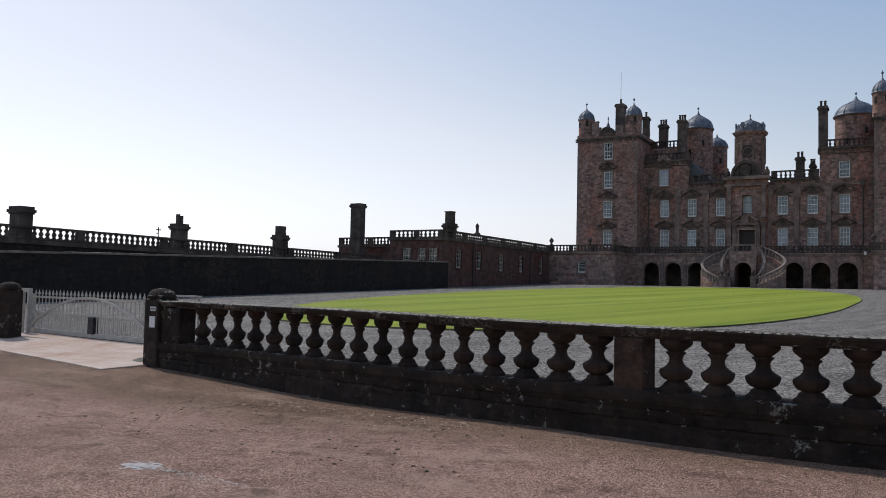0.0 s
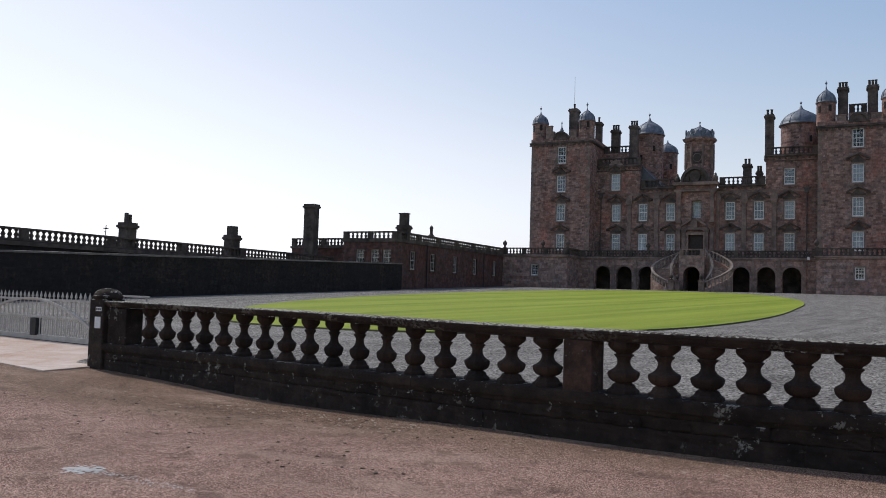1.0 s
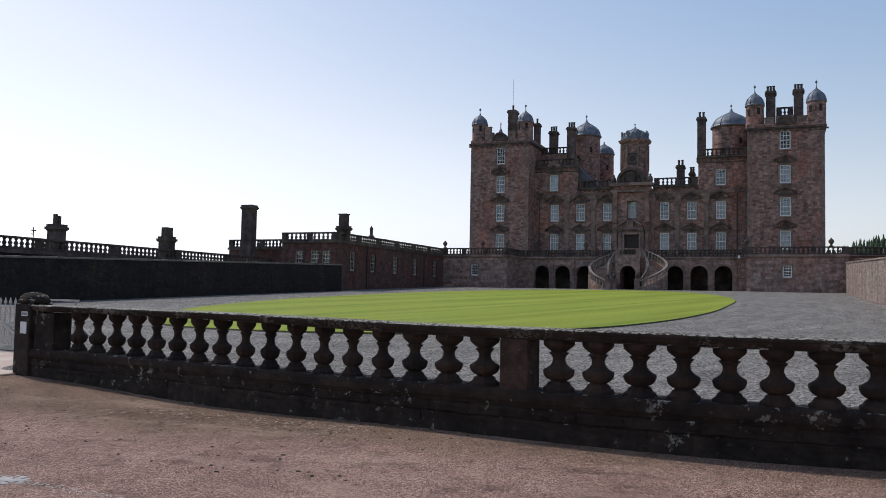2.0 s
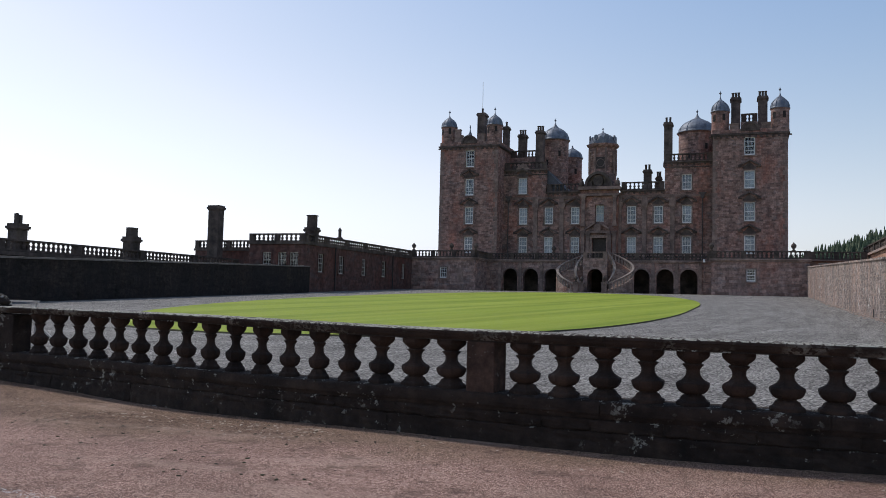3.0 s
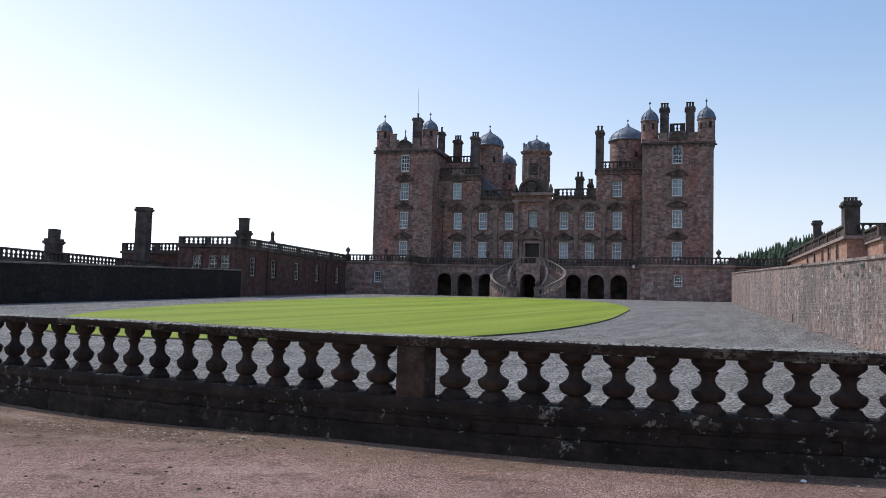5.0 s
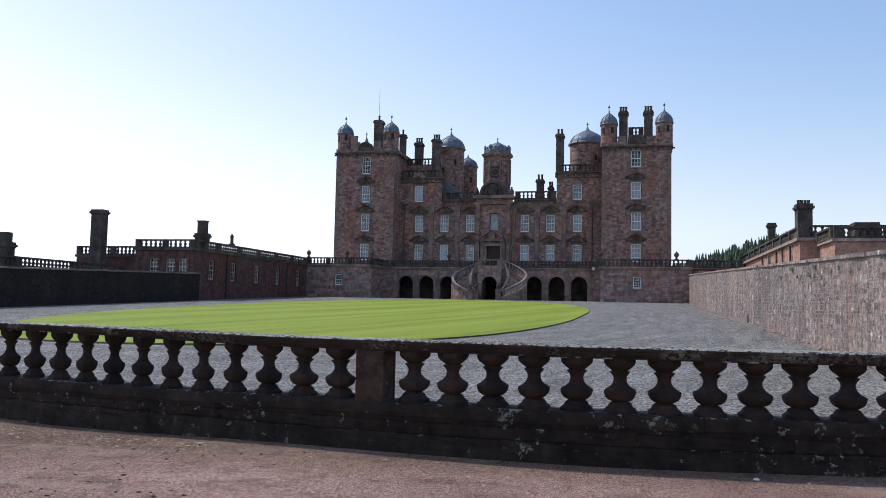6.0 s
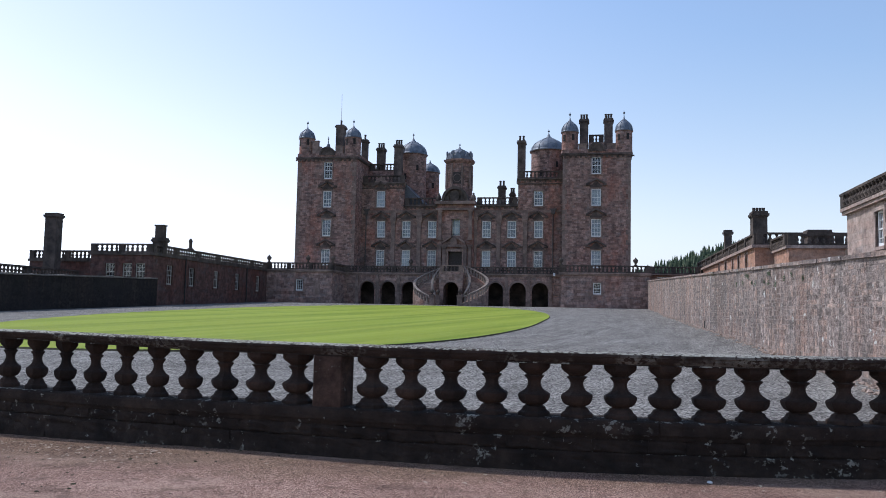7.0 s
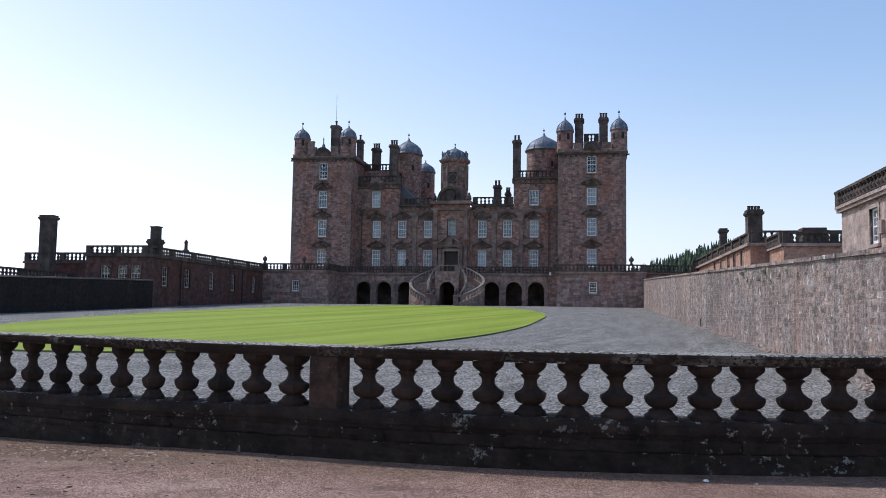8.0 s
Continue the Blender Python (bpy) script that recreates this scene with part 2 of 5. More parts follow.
def gravel_material():
    m = Nodes("grey_gravel", rough=0.95, spec=0.2)
    v = m.node("ShaderNodeTexVoronoi", Scale=26.0)
    m.link(m.pos, v.inputs["Vector"])
    cell = m.ramp(v.outputs["Color"], [(0.1, (0.075, 0.070, 0.064)), (0.45, (0.258, 0.244, 0.220)), (0.9, (0.60, 0.57, 0.515))])
    big = m.noise(0.5, 6, 0.65)
    c = m.mix(0.5, cell, m.ramp(big, [(0.3, (0.6, 0.58, 0.58)), (0.7, (1, 1, 1))]), "MULTIPLY")
    # wheel tracks that run round the oval lawn
    sep = m.node("ShaderNodeSeparateXYZ")
    m.link(m.pos, sep.inputs[0])
    ex = m.math("MULTIPLY", m.math("ADD", sep.outputs[0], 16.6), 1 / 13.6)
    ey = m.math("MULTIPLY", m.math("ADD", sep.outputs[1], -54.5), 1 / 33.2)
    ring = m.math("SQRT", m.math("ADD", m.math("MULTIPLY", ex, ex), m.math("MULTIPLY", ey, ey)))
    lane = m.node("ShaderNodeCombineXYZ")
    m.link(m.math("MULTIPLY", ring, 22.0), lane.inputs[0])
    m.link(m.math("MULTIPLY", m.math("ARCTAN2", ey, ex), 9.0), lane.inputs[1])
    ruts = m.noise(1.0, 7, 0.72, lane.outputs[0])
    c = m.mix(0.7, c, m.ramp(ruts, [(0.38, (0.50, 0.49, 0.49)), (0.6, (1, 1, 1))]), "MULTIPLY")
    m.color(c)
    m.bump(m.math("ADD", m.math("MULTIPLY", v.outputs["Distance"], -1.2), m.math("ADD", m.noise(6, 6), m.math("MULTIPLY", ruts, 2.0))), 1.0, 0.04)
    return m.mat


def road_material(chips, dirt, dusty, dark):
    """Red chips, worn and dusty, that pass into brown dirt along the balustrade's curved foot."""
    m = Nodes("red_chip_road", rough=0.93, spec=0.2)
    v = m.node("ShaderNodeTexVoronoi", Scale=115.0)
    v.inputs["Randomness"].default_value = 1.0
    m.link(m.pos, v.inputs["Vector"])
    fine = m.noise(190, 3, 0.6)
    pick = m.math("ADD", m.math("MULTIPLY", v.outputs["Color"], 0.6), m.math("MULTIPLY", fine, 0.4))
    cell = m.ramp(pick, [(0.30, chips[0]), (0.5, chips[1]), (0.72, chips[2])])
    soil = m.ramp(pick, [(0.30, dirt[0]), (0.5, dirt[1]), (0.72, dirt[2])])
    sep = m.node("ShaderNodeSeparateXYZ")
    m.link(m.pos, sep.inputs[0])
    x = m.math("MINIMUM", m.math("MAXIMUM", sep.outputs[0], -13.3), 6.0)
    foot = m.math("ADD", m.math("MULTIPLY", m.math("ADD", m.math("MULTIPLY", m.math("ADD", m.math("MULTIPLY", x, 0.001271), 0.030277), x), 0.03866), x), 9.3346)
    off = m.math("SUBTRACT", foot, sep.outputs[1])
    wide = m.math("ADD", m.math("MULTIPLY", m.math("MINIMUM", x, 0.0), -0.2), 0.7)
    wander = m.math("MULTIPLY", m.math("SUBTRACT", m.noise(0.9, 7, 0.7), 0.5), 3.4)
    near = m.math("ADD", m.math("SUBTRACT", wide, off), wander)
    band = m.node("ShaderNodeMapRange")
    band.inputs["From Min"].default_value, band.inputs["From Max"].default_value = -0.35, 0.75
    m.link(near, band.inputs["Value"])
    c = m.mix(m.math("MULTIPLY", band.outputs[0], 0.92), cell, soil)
    big = m.noise(0.45, 8, 0.7)
    c = m.mix(0.6, c, m.ramp(big, [(0.34, (0.42, 0.38, 0.36)), (0.56, (1, 1, 1))]), "MULTIPLY")
    dust = m.noise(1.0, 8, 0.7, m.stretch(0.4, 1.3, 1))
    c = m.mix(m.ramp(dust, [(0.52, (0, 0, 0)), (0.72, (0.55, 0.55, 0.55))]), c, dusty)
    spot = m.noise(2.2, 8, 0.74)
    c = m.mix(m.ramp(spot, [(0.53, (0, 0, 0)), (0.66, (0.7, 0.7, 0.7))]), c, dark)
    m.color(c)
    m.bump(m.math("ADD", m.math("ADD", m.math("MULTIPLY", v.outputs["Distance"], -0.8), fine), m.math("MULTIPLY", m.noise(9, 7, 0.7), 1.5)), 0.7, 0.016)
    return m.mat


def lawn_material():
    m = Nodes("striped_lawn", rough=0.8, spec=0.15)
    sep = m.node("ShaderNodeSeparateXYZ")
    m.link(m.pos, sep.inputs[0])
    across = m.math("ADD", m.math("MULTIPLY", sep.outputs[0], LAWN_DIR[0]), m.math("MULTIPLY", sep.outputs[1], LAWN_DIR[1]))
    wob = m.math("MULTIPLY", m.noise(0.15, 2), 1.2)
    wave = m.math("SINE", m.math("MULTIPLY", m.math("ADD", across, wob), math.pi / LAWN_BAND))
    band = m.ramp(m.math("ADD", m.math("MULTIPLY", wave, 0.5), 0.5), [(0.3, (0.215, 0.290, 0.024)), (0.7, (0.285, 0.355, 0.036))])
    along = m.math("ADD", m.math("MULTIPLY", sep.outputs[0], -LAWN_DIR[1]), m.math("MULTIPLY", sep.outputs[1], LAWN_DIR[0]))
    lane = m.node("ShaderNodeCombineXYZ")
    m.link(m.math("MULTIPLY", across, 0.8), lane.inputs[0])
    m.link(m.math("MULTIPLY", along, 0.035), lane.inputs[1])
    lanes = m.noise(1.0, 5, 0.6, lane.outputs[0])
    band = m.mix(m.ramp(lanes, [(0.42, (0, 0, 0)), (0.66, (0.9, 0.9, 0.9))]), band, (0.37, 0.425, 0.06))
    grain = m.noise(30, 6, 0.75)
    patch = m.noise(0.35, 8, 0.72)
    c = m.mix(0.65, band, m.ramp(grain, [(0.3, (0.45, 0.5, 0.4)), (0.7, (1, 1, 1))]), "MULTIPLY")
    c = m.mix(m.ramp(patch, [(0.45, (0, 0, 0)), (0.75, (0.5, 0.5, 0.5))]), c, (0.27, 0.29, 0.03))
    m.color(c)
    m.bump(grain, 0.7, 0.05)
    return m.mat


LAWN_DIR, LAWN_BAND = (0.975, -0.22), 2.7
GRAVEL, LAWN = gravel_material(), lawn_material()
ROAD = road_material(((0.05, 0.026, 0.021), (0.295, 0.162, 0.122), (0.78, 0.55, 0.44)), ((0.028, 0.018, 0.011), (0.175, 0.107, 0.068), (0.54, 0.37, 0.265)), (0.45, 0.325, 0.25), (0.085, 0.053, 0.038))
EARTH = plain("lawn_edge_earth", (0.016, 0.013, 0.008), (0.04, 0.045, 0.016), 0.9, 0.0, 5.0)
PASTURE = plain("rough_pasture", (0.05, 0.08, 0.025), (0.10, 0.13, 0.045), 0.9, 0.0, 0.1)


def needles():
    m = Nodes("conifer_needles", rough=0.8, spec=0.2)
    rnd = m.node("ShaderNodeNewGeometry").outputs["Random Per Island"]
    m.color(m.ramp(rnd, [(0.0, (0.05, 0.075, 0.05)), (0.6, (0.085, 0.115, 0.065)), (1.0, (0.14, 0.15, 0.09))]))
    return m.mat


NEEDLES = needles()

# ---- shapes ----
def part(name, bm, material, parent, label="", smooth=False):
    me = bpy.data.meshes.new(name)
    bm.normal_update()
    bm.to_mesh(me)
    bm.free()
    me.materials.append(material)
    if smooth:
        for p in me.polygons:
            p.use_smooth = True
    ob = new(name, me)
    ob.parent = parent
    if label:
        tagged(ob, label)
    return ob


def share(name, mesh, parent, m):
    ob = new(name, mesh)
    ob.parent = parent
    ob.matrix_basis = m
    return ob


def thing(name, label, category, group="", kind=""):
    return tagged(new(name), label, category, group, kind)


def box(bm, x0, x1, y0, y1, z0, z1, m=None):
    v = [bm.verts.new((x, y, z)) for x in (x0, x1) for y in (y0, y1) for z in (z0, z1)]
    for f in ((0, 1, 3, 2), (4, 6, 7, 5), (0, 4, 5, 1), (2, 3, 7, 6), (0, 2, 6, 4), (1, 5, 7, 3)):
        bm.faces.new([v[i] for i in f])
    if m:
        bmesh.ops.transform(bm, matrix=m, verts=v)
    return v


def boxes(*bs):
    bm = bmesh.new()
    for b in bs:
        box(bm, *b)
    return bm


def soft_box(x0, x1, y0, y1, z0, z1, r=0.015):
    bm = boxes((x0, x1, y0, y1, z0, z1))
    bmesh.ops.bevel(bm, geom=bm.edges[:], offset=r, segments=1, affect="EDGES")
    return bm


def lathe(bm, profile, seg=16, cx=0.0, cy=0.0, cz=0.0, turn=0.0):
    """profile: (radius, z) from the bottom up."""
    rings = []
    for r, z in profile:
        if r <= 0.0005:
            rings.append([bm.verts.new((cx, cy, cz + z))])
        else:
            rings.append([bm.verts.new((cx + r * math.cos(turn + 2 * math.pi * i / seg), cy + r * math.sin(turn + 2 * math.pi * i / seg), cz + z)) for i in range(seg)])
    for a, b in zip(rings, rings[1:]):
        for i in range(seg):
            j = (i + 1) % seg
            if len(a) == 1 and len(b) > 1:
                bm.faces.new((a[0], b[j], b[i]))
            elif len(b) == 1 and len(a) > 1:
                bm.faces.new((a[i], a[j], b[0]))
            elif len(a) > 1:
                bm.faces.new((a[i], a[j], b[j], b[i]))
    for ring, flip in ((rings[0], True), (rings[-1], False)):
        if len(ring) > 2:
            bm.faces.new(ring[::-1] if flip else ring)
    return bm


def prism(bm, outline, y0, y1):
    """An outline in x and z, drawn out from y0 to y1."""
    a = [bm.verts.new((x, y0, z)) for x, z in outline]
    b = [bm.verts.new((x, y1, z)) for x, z in outline]
    bm.faces.new(a)
    bm.faces.new(b[::-1])
    for i in range(len(a)):
        j = (i + 1) % len(a)
        bm.faces.new((a[j], a[i], b[i], b[j]))
    return bm


def pierced(bm, x0, x1, y0, y1, z0, z1, holes):
    """A wall along x with rectangular holes (x0, x1, z0, z1) that go through it."""
    xs = sorted({x0, x1, *[h[0] for h in holes], *[h[1] for h in holes]})
    zs = sorted({z0, z1, *[min(max(z, z0), z1) for h in holes for z in h[2:]]})
    for a, b in zip(xs, xs[1:]):
        for lo, hi in zip(zs, zs[1:]):
            if not any(h[0] <= a + 1e-6 and h[1] >= b - 1e-6 and h[2] <= lo + 1e-6 and h[3] >= hi - 1e-6 for h in holes):
                box(bm, a, b, y0, y1, lo, hi)
    bmesh.ops.remove_doubles(bm, verts=bm.verts[:], dist=0.001)
    return bm


def turned(bm, m):
    bmesh.ops.transform(bm, matrix=m, verts=bm.verts[:])
    return bm

WINDOWS = {}


def window(parent, w, h, m, pediment=True, blind=True, rows=4, cols=3, surround=TRIM_STONE, name="window", paint=None, f=0.095):
    """A sash window in a stone surround; the wall's face is y = 0, outwards is -y, the sill at z = 0, centred on x = 0."""
    paint = paint or WHITE_PAINT
    key = (round(w, 2), round(h, 2), pediment, blind, rows, cols, surround.name, paint.name, f)
    if key not in WINDOWS:
        bm = bmesh.new()
        t = 0.16
        box(bm, -w / 2 - t, -w / 2, -0.05, 0.12, -0.02, h + t)
        box(bm, w / 2, w / 2 + t, -0.05, 0.12, -0.02, h + t)
        box(bm, -w / 2, w / 2, -0.05, 0.12, h, h + t)
        box(bm, -w / 2 - t - 0.06, w / 2 + t + 0.06, -0.13, 0.2, -0.16, -0.02)
        ped = bmesh.new()
        if pediment:
            keep, bm = bm, ped
            z, b = h + t + 0.28, w / 2 + 0.62
            box(bm, -w / 2 - t, w / 2 + t, -0.09, 0.05, h + t, h + t + 0.26)
            for s in (-1, 1):
                prism(bm, [(s * 0.02, z + 0.62), (s * b, z + 0.02), (s * (b + 0.06), z + 0.16), (s * 0.02, z + 0.84)][::s], -0.3, 0.02)
                prism(bm, [(s * (b - 0.42), z - 0.06), (s * (b + 0.05), z - 0.06), (s * (b + 0.05), z + 0.05), (s * (b - 0.42), z + 0.05)][::s], -0.26, 0.02)
            prism(bm, [(-w / 2, z - 0.02), (w / 2, z - 0.02), (0, z + 0.6)], -0.06, 0.02)
            bm = keep
        me = [bm]
        bm = bmesh.new()
        box(bm, -w / 2, -w / 2 + f, 0.10, 0.20, 0, h)
        box(bm, w / 2 - f, w / 2, 0.10, 0.20, 0, h)
        box(bm, -w / 2 + f, w / 2 - f, 0.10, 0.20, h - f, h)
        box(bm, -w / 2 + f, w / 2 - f, 0.08, 0.20, 0, f + 0.06)
        box(bm, -w / 2 + f, w / 2 - f, 0.11, 0.19, h / 2 - 0.035, h / 2 + 0.035)
        for i in range(1, cols):
            x = -w / 2 + f + (w - 2 * f) * i / cols
            box(bm, x - 0.016, x + 0.016, 0.125, 0.175, f + 0.06, h - f)
        for i in range(1, rows):
            if i * 2 != rows:
                z = h * i / rows
                box(bm, -w / 2 + f, w / 2 - f, 0.13, 0.17, z - 0.016, z + 0.016)
        me.append(bm)
        me.append(boxes((-w / 2 + f, w / 2 - f, 0.145, 0.152, f, h - f)))
        drop = h * (0.92 if blind else 0.0)
        me.append(boxes((-w / 2 + 0.02, w / 2 - 0.02, 0.26, 0.272, h - drop, h)) if blind else None)
        # added dark panel behind the pane, in place of an unlit room
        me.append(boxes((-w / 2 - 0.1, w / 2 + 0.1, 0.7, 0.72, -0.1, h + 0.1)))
        out = []
        me.append(ped)
        for nm, b, mat in zip(("surround", "sash", "pane", "blind", "shade", "pediment"), me, (surround, paint, GLASS, BLIND, DARK_ROOM, SOOT_STONE if surround is TRIM_STONE else surround)):
            if b is None or not b.verts:
                out.append(None)
                continue
            mesh = bpy.data.meshes.new(nm)
            b.normal_update()
            b.to_mesh(mesh)
            b.free()
            mesh.materials.append(mat)
            out.append(mesh)
        WINDOWS[key] = out
    sur, sash, pane, bl, back, ped = WINDOWS[key]
    ob = share(name, sur, parent, m)
    share("sash", sash, ob, Matrix())
    share("pane", pane, ob, Matrix()).visible_shadow = False
    if bl:
        share("blind", bl, ob, Matrix())
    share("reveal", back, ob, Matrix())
    if ped:
        share("pediment", ped, ob, Matrix())
    return ob


def mesh_of(name, bm, mat, smooth=False):
    me = bpy.data.meshes.new(name)
    bm.normal_update()
    bm.to_mesh(me)
    bm.free()
    me.materials.append(mat)
    if smooth:
        for p in me.polygons:
            p.use_smooth = True
    return me


FAR_BALUSTER = mesh_of("baluster", lathe(bmesh.new(), [(0.13, 0), (0.13, 0.07), (0.08, 0.1), (0.15, 0.24), (0.14, 0.30), (0.07, 0.42), (0.07, 0.48), (0.11, 0.52), (0.12, 0.6)], 8), RAIL_STONE, True)


def rail_run(parent, a, b, z, h=0.85, step=0.42, piers=0, thick=0.3, mat=RAIL_STONE, ends=True):
    """A stone parapet rail with balusters from a to b, standing at z."""
    a, b = Vector((*a, 0)), Vector((*b, 0))
    n, run = (b - a).normalized(), (b - a).length
    m = Matrix.Translation((a.x, a.y, z)) @ n.to_track_quat("X", "Z").to_matrix().to_4x4()
    t = thick / 2
    part("plinth", turned(boxes((0, run, -t, t, 0, 0.12)), m), mat, parent)
    part("coping", turned(boxes((0, run, -t - 0.04, t + 0.04, h - 0.13, h)), m), mat, parent)
    stops = [run * i / (piers + 1) for i in range(piers + 2)]
    for i, s in enumerate(stops):
        if ends or 0 < i < len(stops) - 1:
            s = min(max(s, 0.25), run - 0.25)
            part("pier", turned(boxes((s - 0.25, s + 0.25, -t - 0.02, t + 0.02, 0.12, h - 0.13)), m), mat, parent)
    k = (h - 0.25) / 0.6
    for s0, s1 in zip(stops, stops[1:]):
        count = max(1, round((s1 - s0 - 0.6) / step))
        for i in range(count):
            s = s0 + 0.3 + (s1 - s0 - 0.6) * (i + 0.5) / count
            share("baluster", FAR_BALUSTER, parent, m @ Matrix.Translation((s, 0, 0.12)) @ Matrix.Diagonal((1, 1, k, 1)))


def chimney(parent, cx, cy, z0, z1, w, d, pots=2, name="chimney", mat=SOOT_STONE, caps=True):
    bm = boxes((cx - w / 2, cx + w / 2, cy - d / 2, cy + d / 2, z0, z1 - 0.45))
    for i, (e, lo, hi) in enumerate(((0.06, 0.45, 0.36), (0.13, 0.36, 0.18), (0.05, 0.18, 0.0))):
        box(bm, cx - w / 2 - e, cx + w / 2 + e, cy - d / 2 - e, cy + d / 2 + e, z1 - lo, z1 - hi)
    if caps:
        box(bm, cx - w / 2 - 0.07, cx + w / 2 + 0.07, cy - d / 2 - 0.07, cy + d / 2 + 0.07, z0, z0 + 0.5)
    ob = part(name, bm, mat, parent)
    for i in range(pots):
        x = cx + (i - (pots - 1) / 2) * w * 0.95 / max(pots, 2)
        part("chimney_pot", lathe(bmesh.new(), [(0.17, 0), (0.17, 0.06), (0.14, 0.12), (0.13, 0.6), (0.17, 0.63), (0.17, 0.7)], 10, x, cy, z1), POT_CLAY, ob)
    return ob


def dome(parent, cx, cy, z, r, h, ribs=12, finial=0.8, name="dome"):
    """A lead ogee dome with rolls and a finial."""
    prof = [(r * 1.05, -0.08), (r * 1.07, 0.02), (r, 0.06), (r * 0.985, h * 0.15), (r * 0.93, h * 0.32), (r * 0.82, h * 0.50), (r * 0.64, h * 0.66), (r * 0.43, h * 0.79), (r * 0.24, h * 0.91), (r * 0.10, h * 1.05), (0.03, h * 1.28)]
    ob = part(name, lathe(bmesh.new(), prof, 32, cx, cy, z), LEAD, parent, "ribbed grey lead", True)
    bm = bmesh.new()
    for i in range(ribs):
        a = 2 * math.pi * i / ribs
        ca, sa = math.cos(a), math.sin(a)
        last = None
        for rr, zz in prof[2:-2]:
            e = 0.035
            q = [bm.verts.new((cx + (rr + o) * ca - s * sa * e, cy + (rr + o) * sa + s * ca * e, z + zz + 0.01)) for s, o in ((-1, -0.03), (-1, 0.04), (1, 0.04), (1, -0.03))]
            if last:
                for k in range(4):
                    bm.faces.new((last[k], last[(k + 1) % 4], q[(k + 1) % 4], q[k]))
            last = q
    part("lead_roll", bm, LEAD, ob)
    f = finial
    part("finial", lathe(bmesh.new(), [(0.05, 0), (0.035, f * 0.3), (0.04, f * 0.4), (0.12, f * 0.5), (0.15, f * 0.6), (0.11, f * 0.72), (0.04, f * 0.8), (0.015, f), (0, f * 1.1)], 10, cx, cy, z + h * 1.2), LEAD, ob, "", True)
    return ob


def turret(parent, cx, cy, z0, z1, r, dh, finial=0.5, corbel=True, slits=()):
    prof = [(r * 0.15, -1.3), (r * 0.5, -0.9), (r * 0.62, -0.62), (r * 0.82, -0.58), (r * 0.86, -0.3), (r * 1.02, -0.26), (r * 1.02, 0.0)] if corbel else [(r, -1)]
    prof = [(a, b) for a, b in prof] + [(r, 0.02), (r, z1 - z0 - 0.18), (r * 1.08, z1 - z0 - 0.12), (r * 1.1, z1 - z0)]
    ob = part("turret", lathe(bmesh.new(), prof, 28, cx, cy, z0), CASTLE_STONE, parent)
    dome(ob, cx, cy, z1, r * 1.04, dh, 12, finial)
    for a, zz in slits:
        m = Matrix.Translation((cx, cy, zz)) @ pose(0, 0, 0, 0, 0, a)
        # solid dark block, the slit's inner shade given as colour
        part("turret_window", turned(boxes((-0.16, 0.16, -r - 0.03, -r + 0.1, 0, 0.75)), m), DARK_ROOM, ob, "small dark window slit")
    return ob


# ---- ground ----
SLOPE, FOOT, TOP = 0.0312, 10.0, 94.0


def level(y):
    return SLOPE * (min(max(y, FOOT), TOP) - FOOT)


def front(x):
    """The curved line of the balustrade's foot beside the road."""
    return 9.3346 + 0.03866 * x + 0.030277 * x * x + 0.001271 * x ** 3


def front_slope(x):
    return 0.03866 + 0.060554 * x + 0.003813 * x * x


PIER_X = -3.05
LINE = [(0.0, PIER_X)]
for way_step in (0.01, -0.01):
    s_, x_ = 0.0, PIER_X
    while -15 < x_ < 7:
        x_ += way_step
        s_ += way_step * math.hypot(1, front_slope(x_))
        LINE.append((s_, x_))
LINE.sort()
LINE_S, LINE_X = np.array([q[0] for q in LINE]), np.array([q[1] for q in LINE])


def arc(s, out=0.0):
    """The balustrade's line: the place s metres along it from the middle pier, out metres towards the drive; and its turn."""
    x = float(np.interp(s, LINE_S, LINE_X))
    a = math.atan(front_slope(x))
    return x + out * math.sin(a), front(x) - out * math.cos(a), a


def sheet(name, xs, ys, height, mat):
    bm = bmesh.new()
    grid = [[bm.verts.new((x, y, height(x, y))) for x in xs] for y in ys]
    for i in range(len(ys) - 1):
        for j in range(len(xs) - 1):
            bm.faces.new((grid[i][j], grid[i][j + 1], grid[i + 1][j + 1], grid[i + 1][j]))
    return part(name, bm, mat, None)


def ease(u):
    u = min(max(u, 0.0), 1.0)
    return u * u * (3 - 2 * u)


def dip(x, y):
    """The road lies a little below the court and sinks along the balustrade towards the gate."""
    return (0.11 - 0.02 * ease((x + 1) / 3)) * (1 - ease((-8 - x) / 6.0)) + 0.10 * ease((-3.8 - x) / 4.8) * ease((y - 5.6) / 3.0) * (1 - ease((y - 11.3) / 1.6))


def ground_height(x, y):
    away = max(0.0, y - 150) + max(0.0, abs(x + 17) - 120)
    edge = front(min(max(x, -13.3), 6.0)) + 0.30
    if x < -14.0:
        edge = max(edge, min(13.1, 11.7 + 1.1 * (-14.0 - x)))
    under_road = 0.25 * ease((edge - y) / 0.3)
    return level(y) - 0.03 * min(away, 700) - under_road


xs = [-3000, -1200, -600, -300, -140, -80, -60, -40] + [-20 + i for i in range(33)] + [20, 40, 60, 110, 300, 600, 1200, 3000]
ys = [-2000, -600, -200, -60, -20, 0, 8] + [9 + 0.2 * i for i in range(23)] + [14, 20, 30, 40, 50, 60, 70, 80, 94, 110, 150, 300, 600, 1200, 4000]
tagged(sheet("ground", xs, ys, ground_height, GRAVEL), "grey gravel forecourt rising gently to the castle", "ground", kind="structure")

bm = bmesh.new()
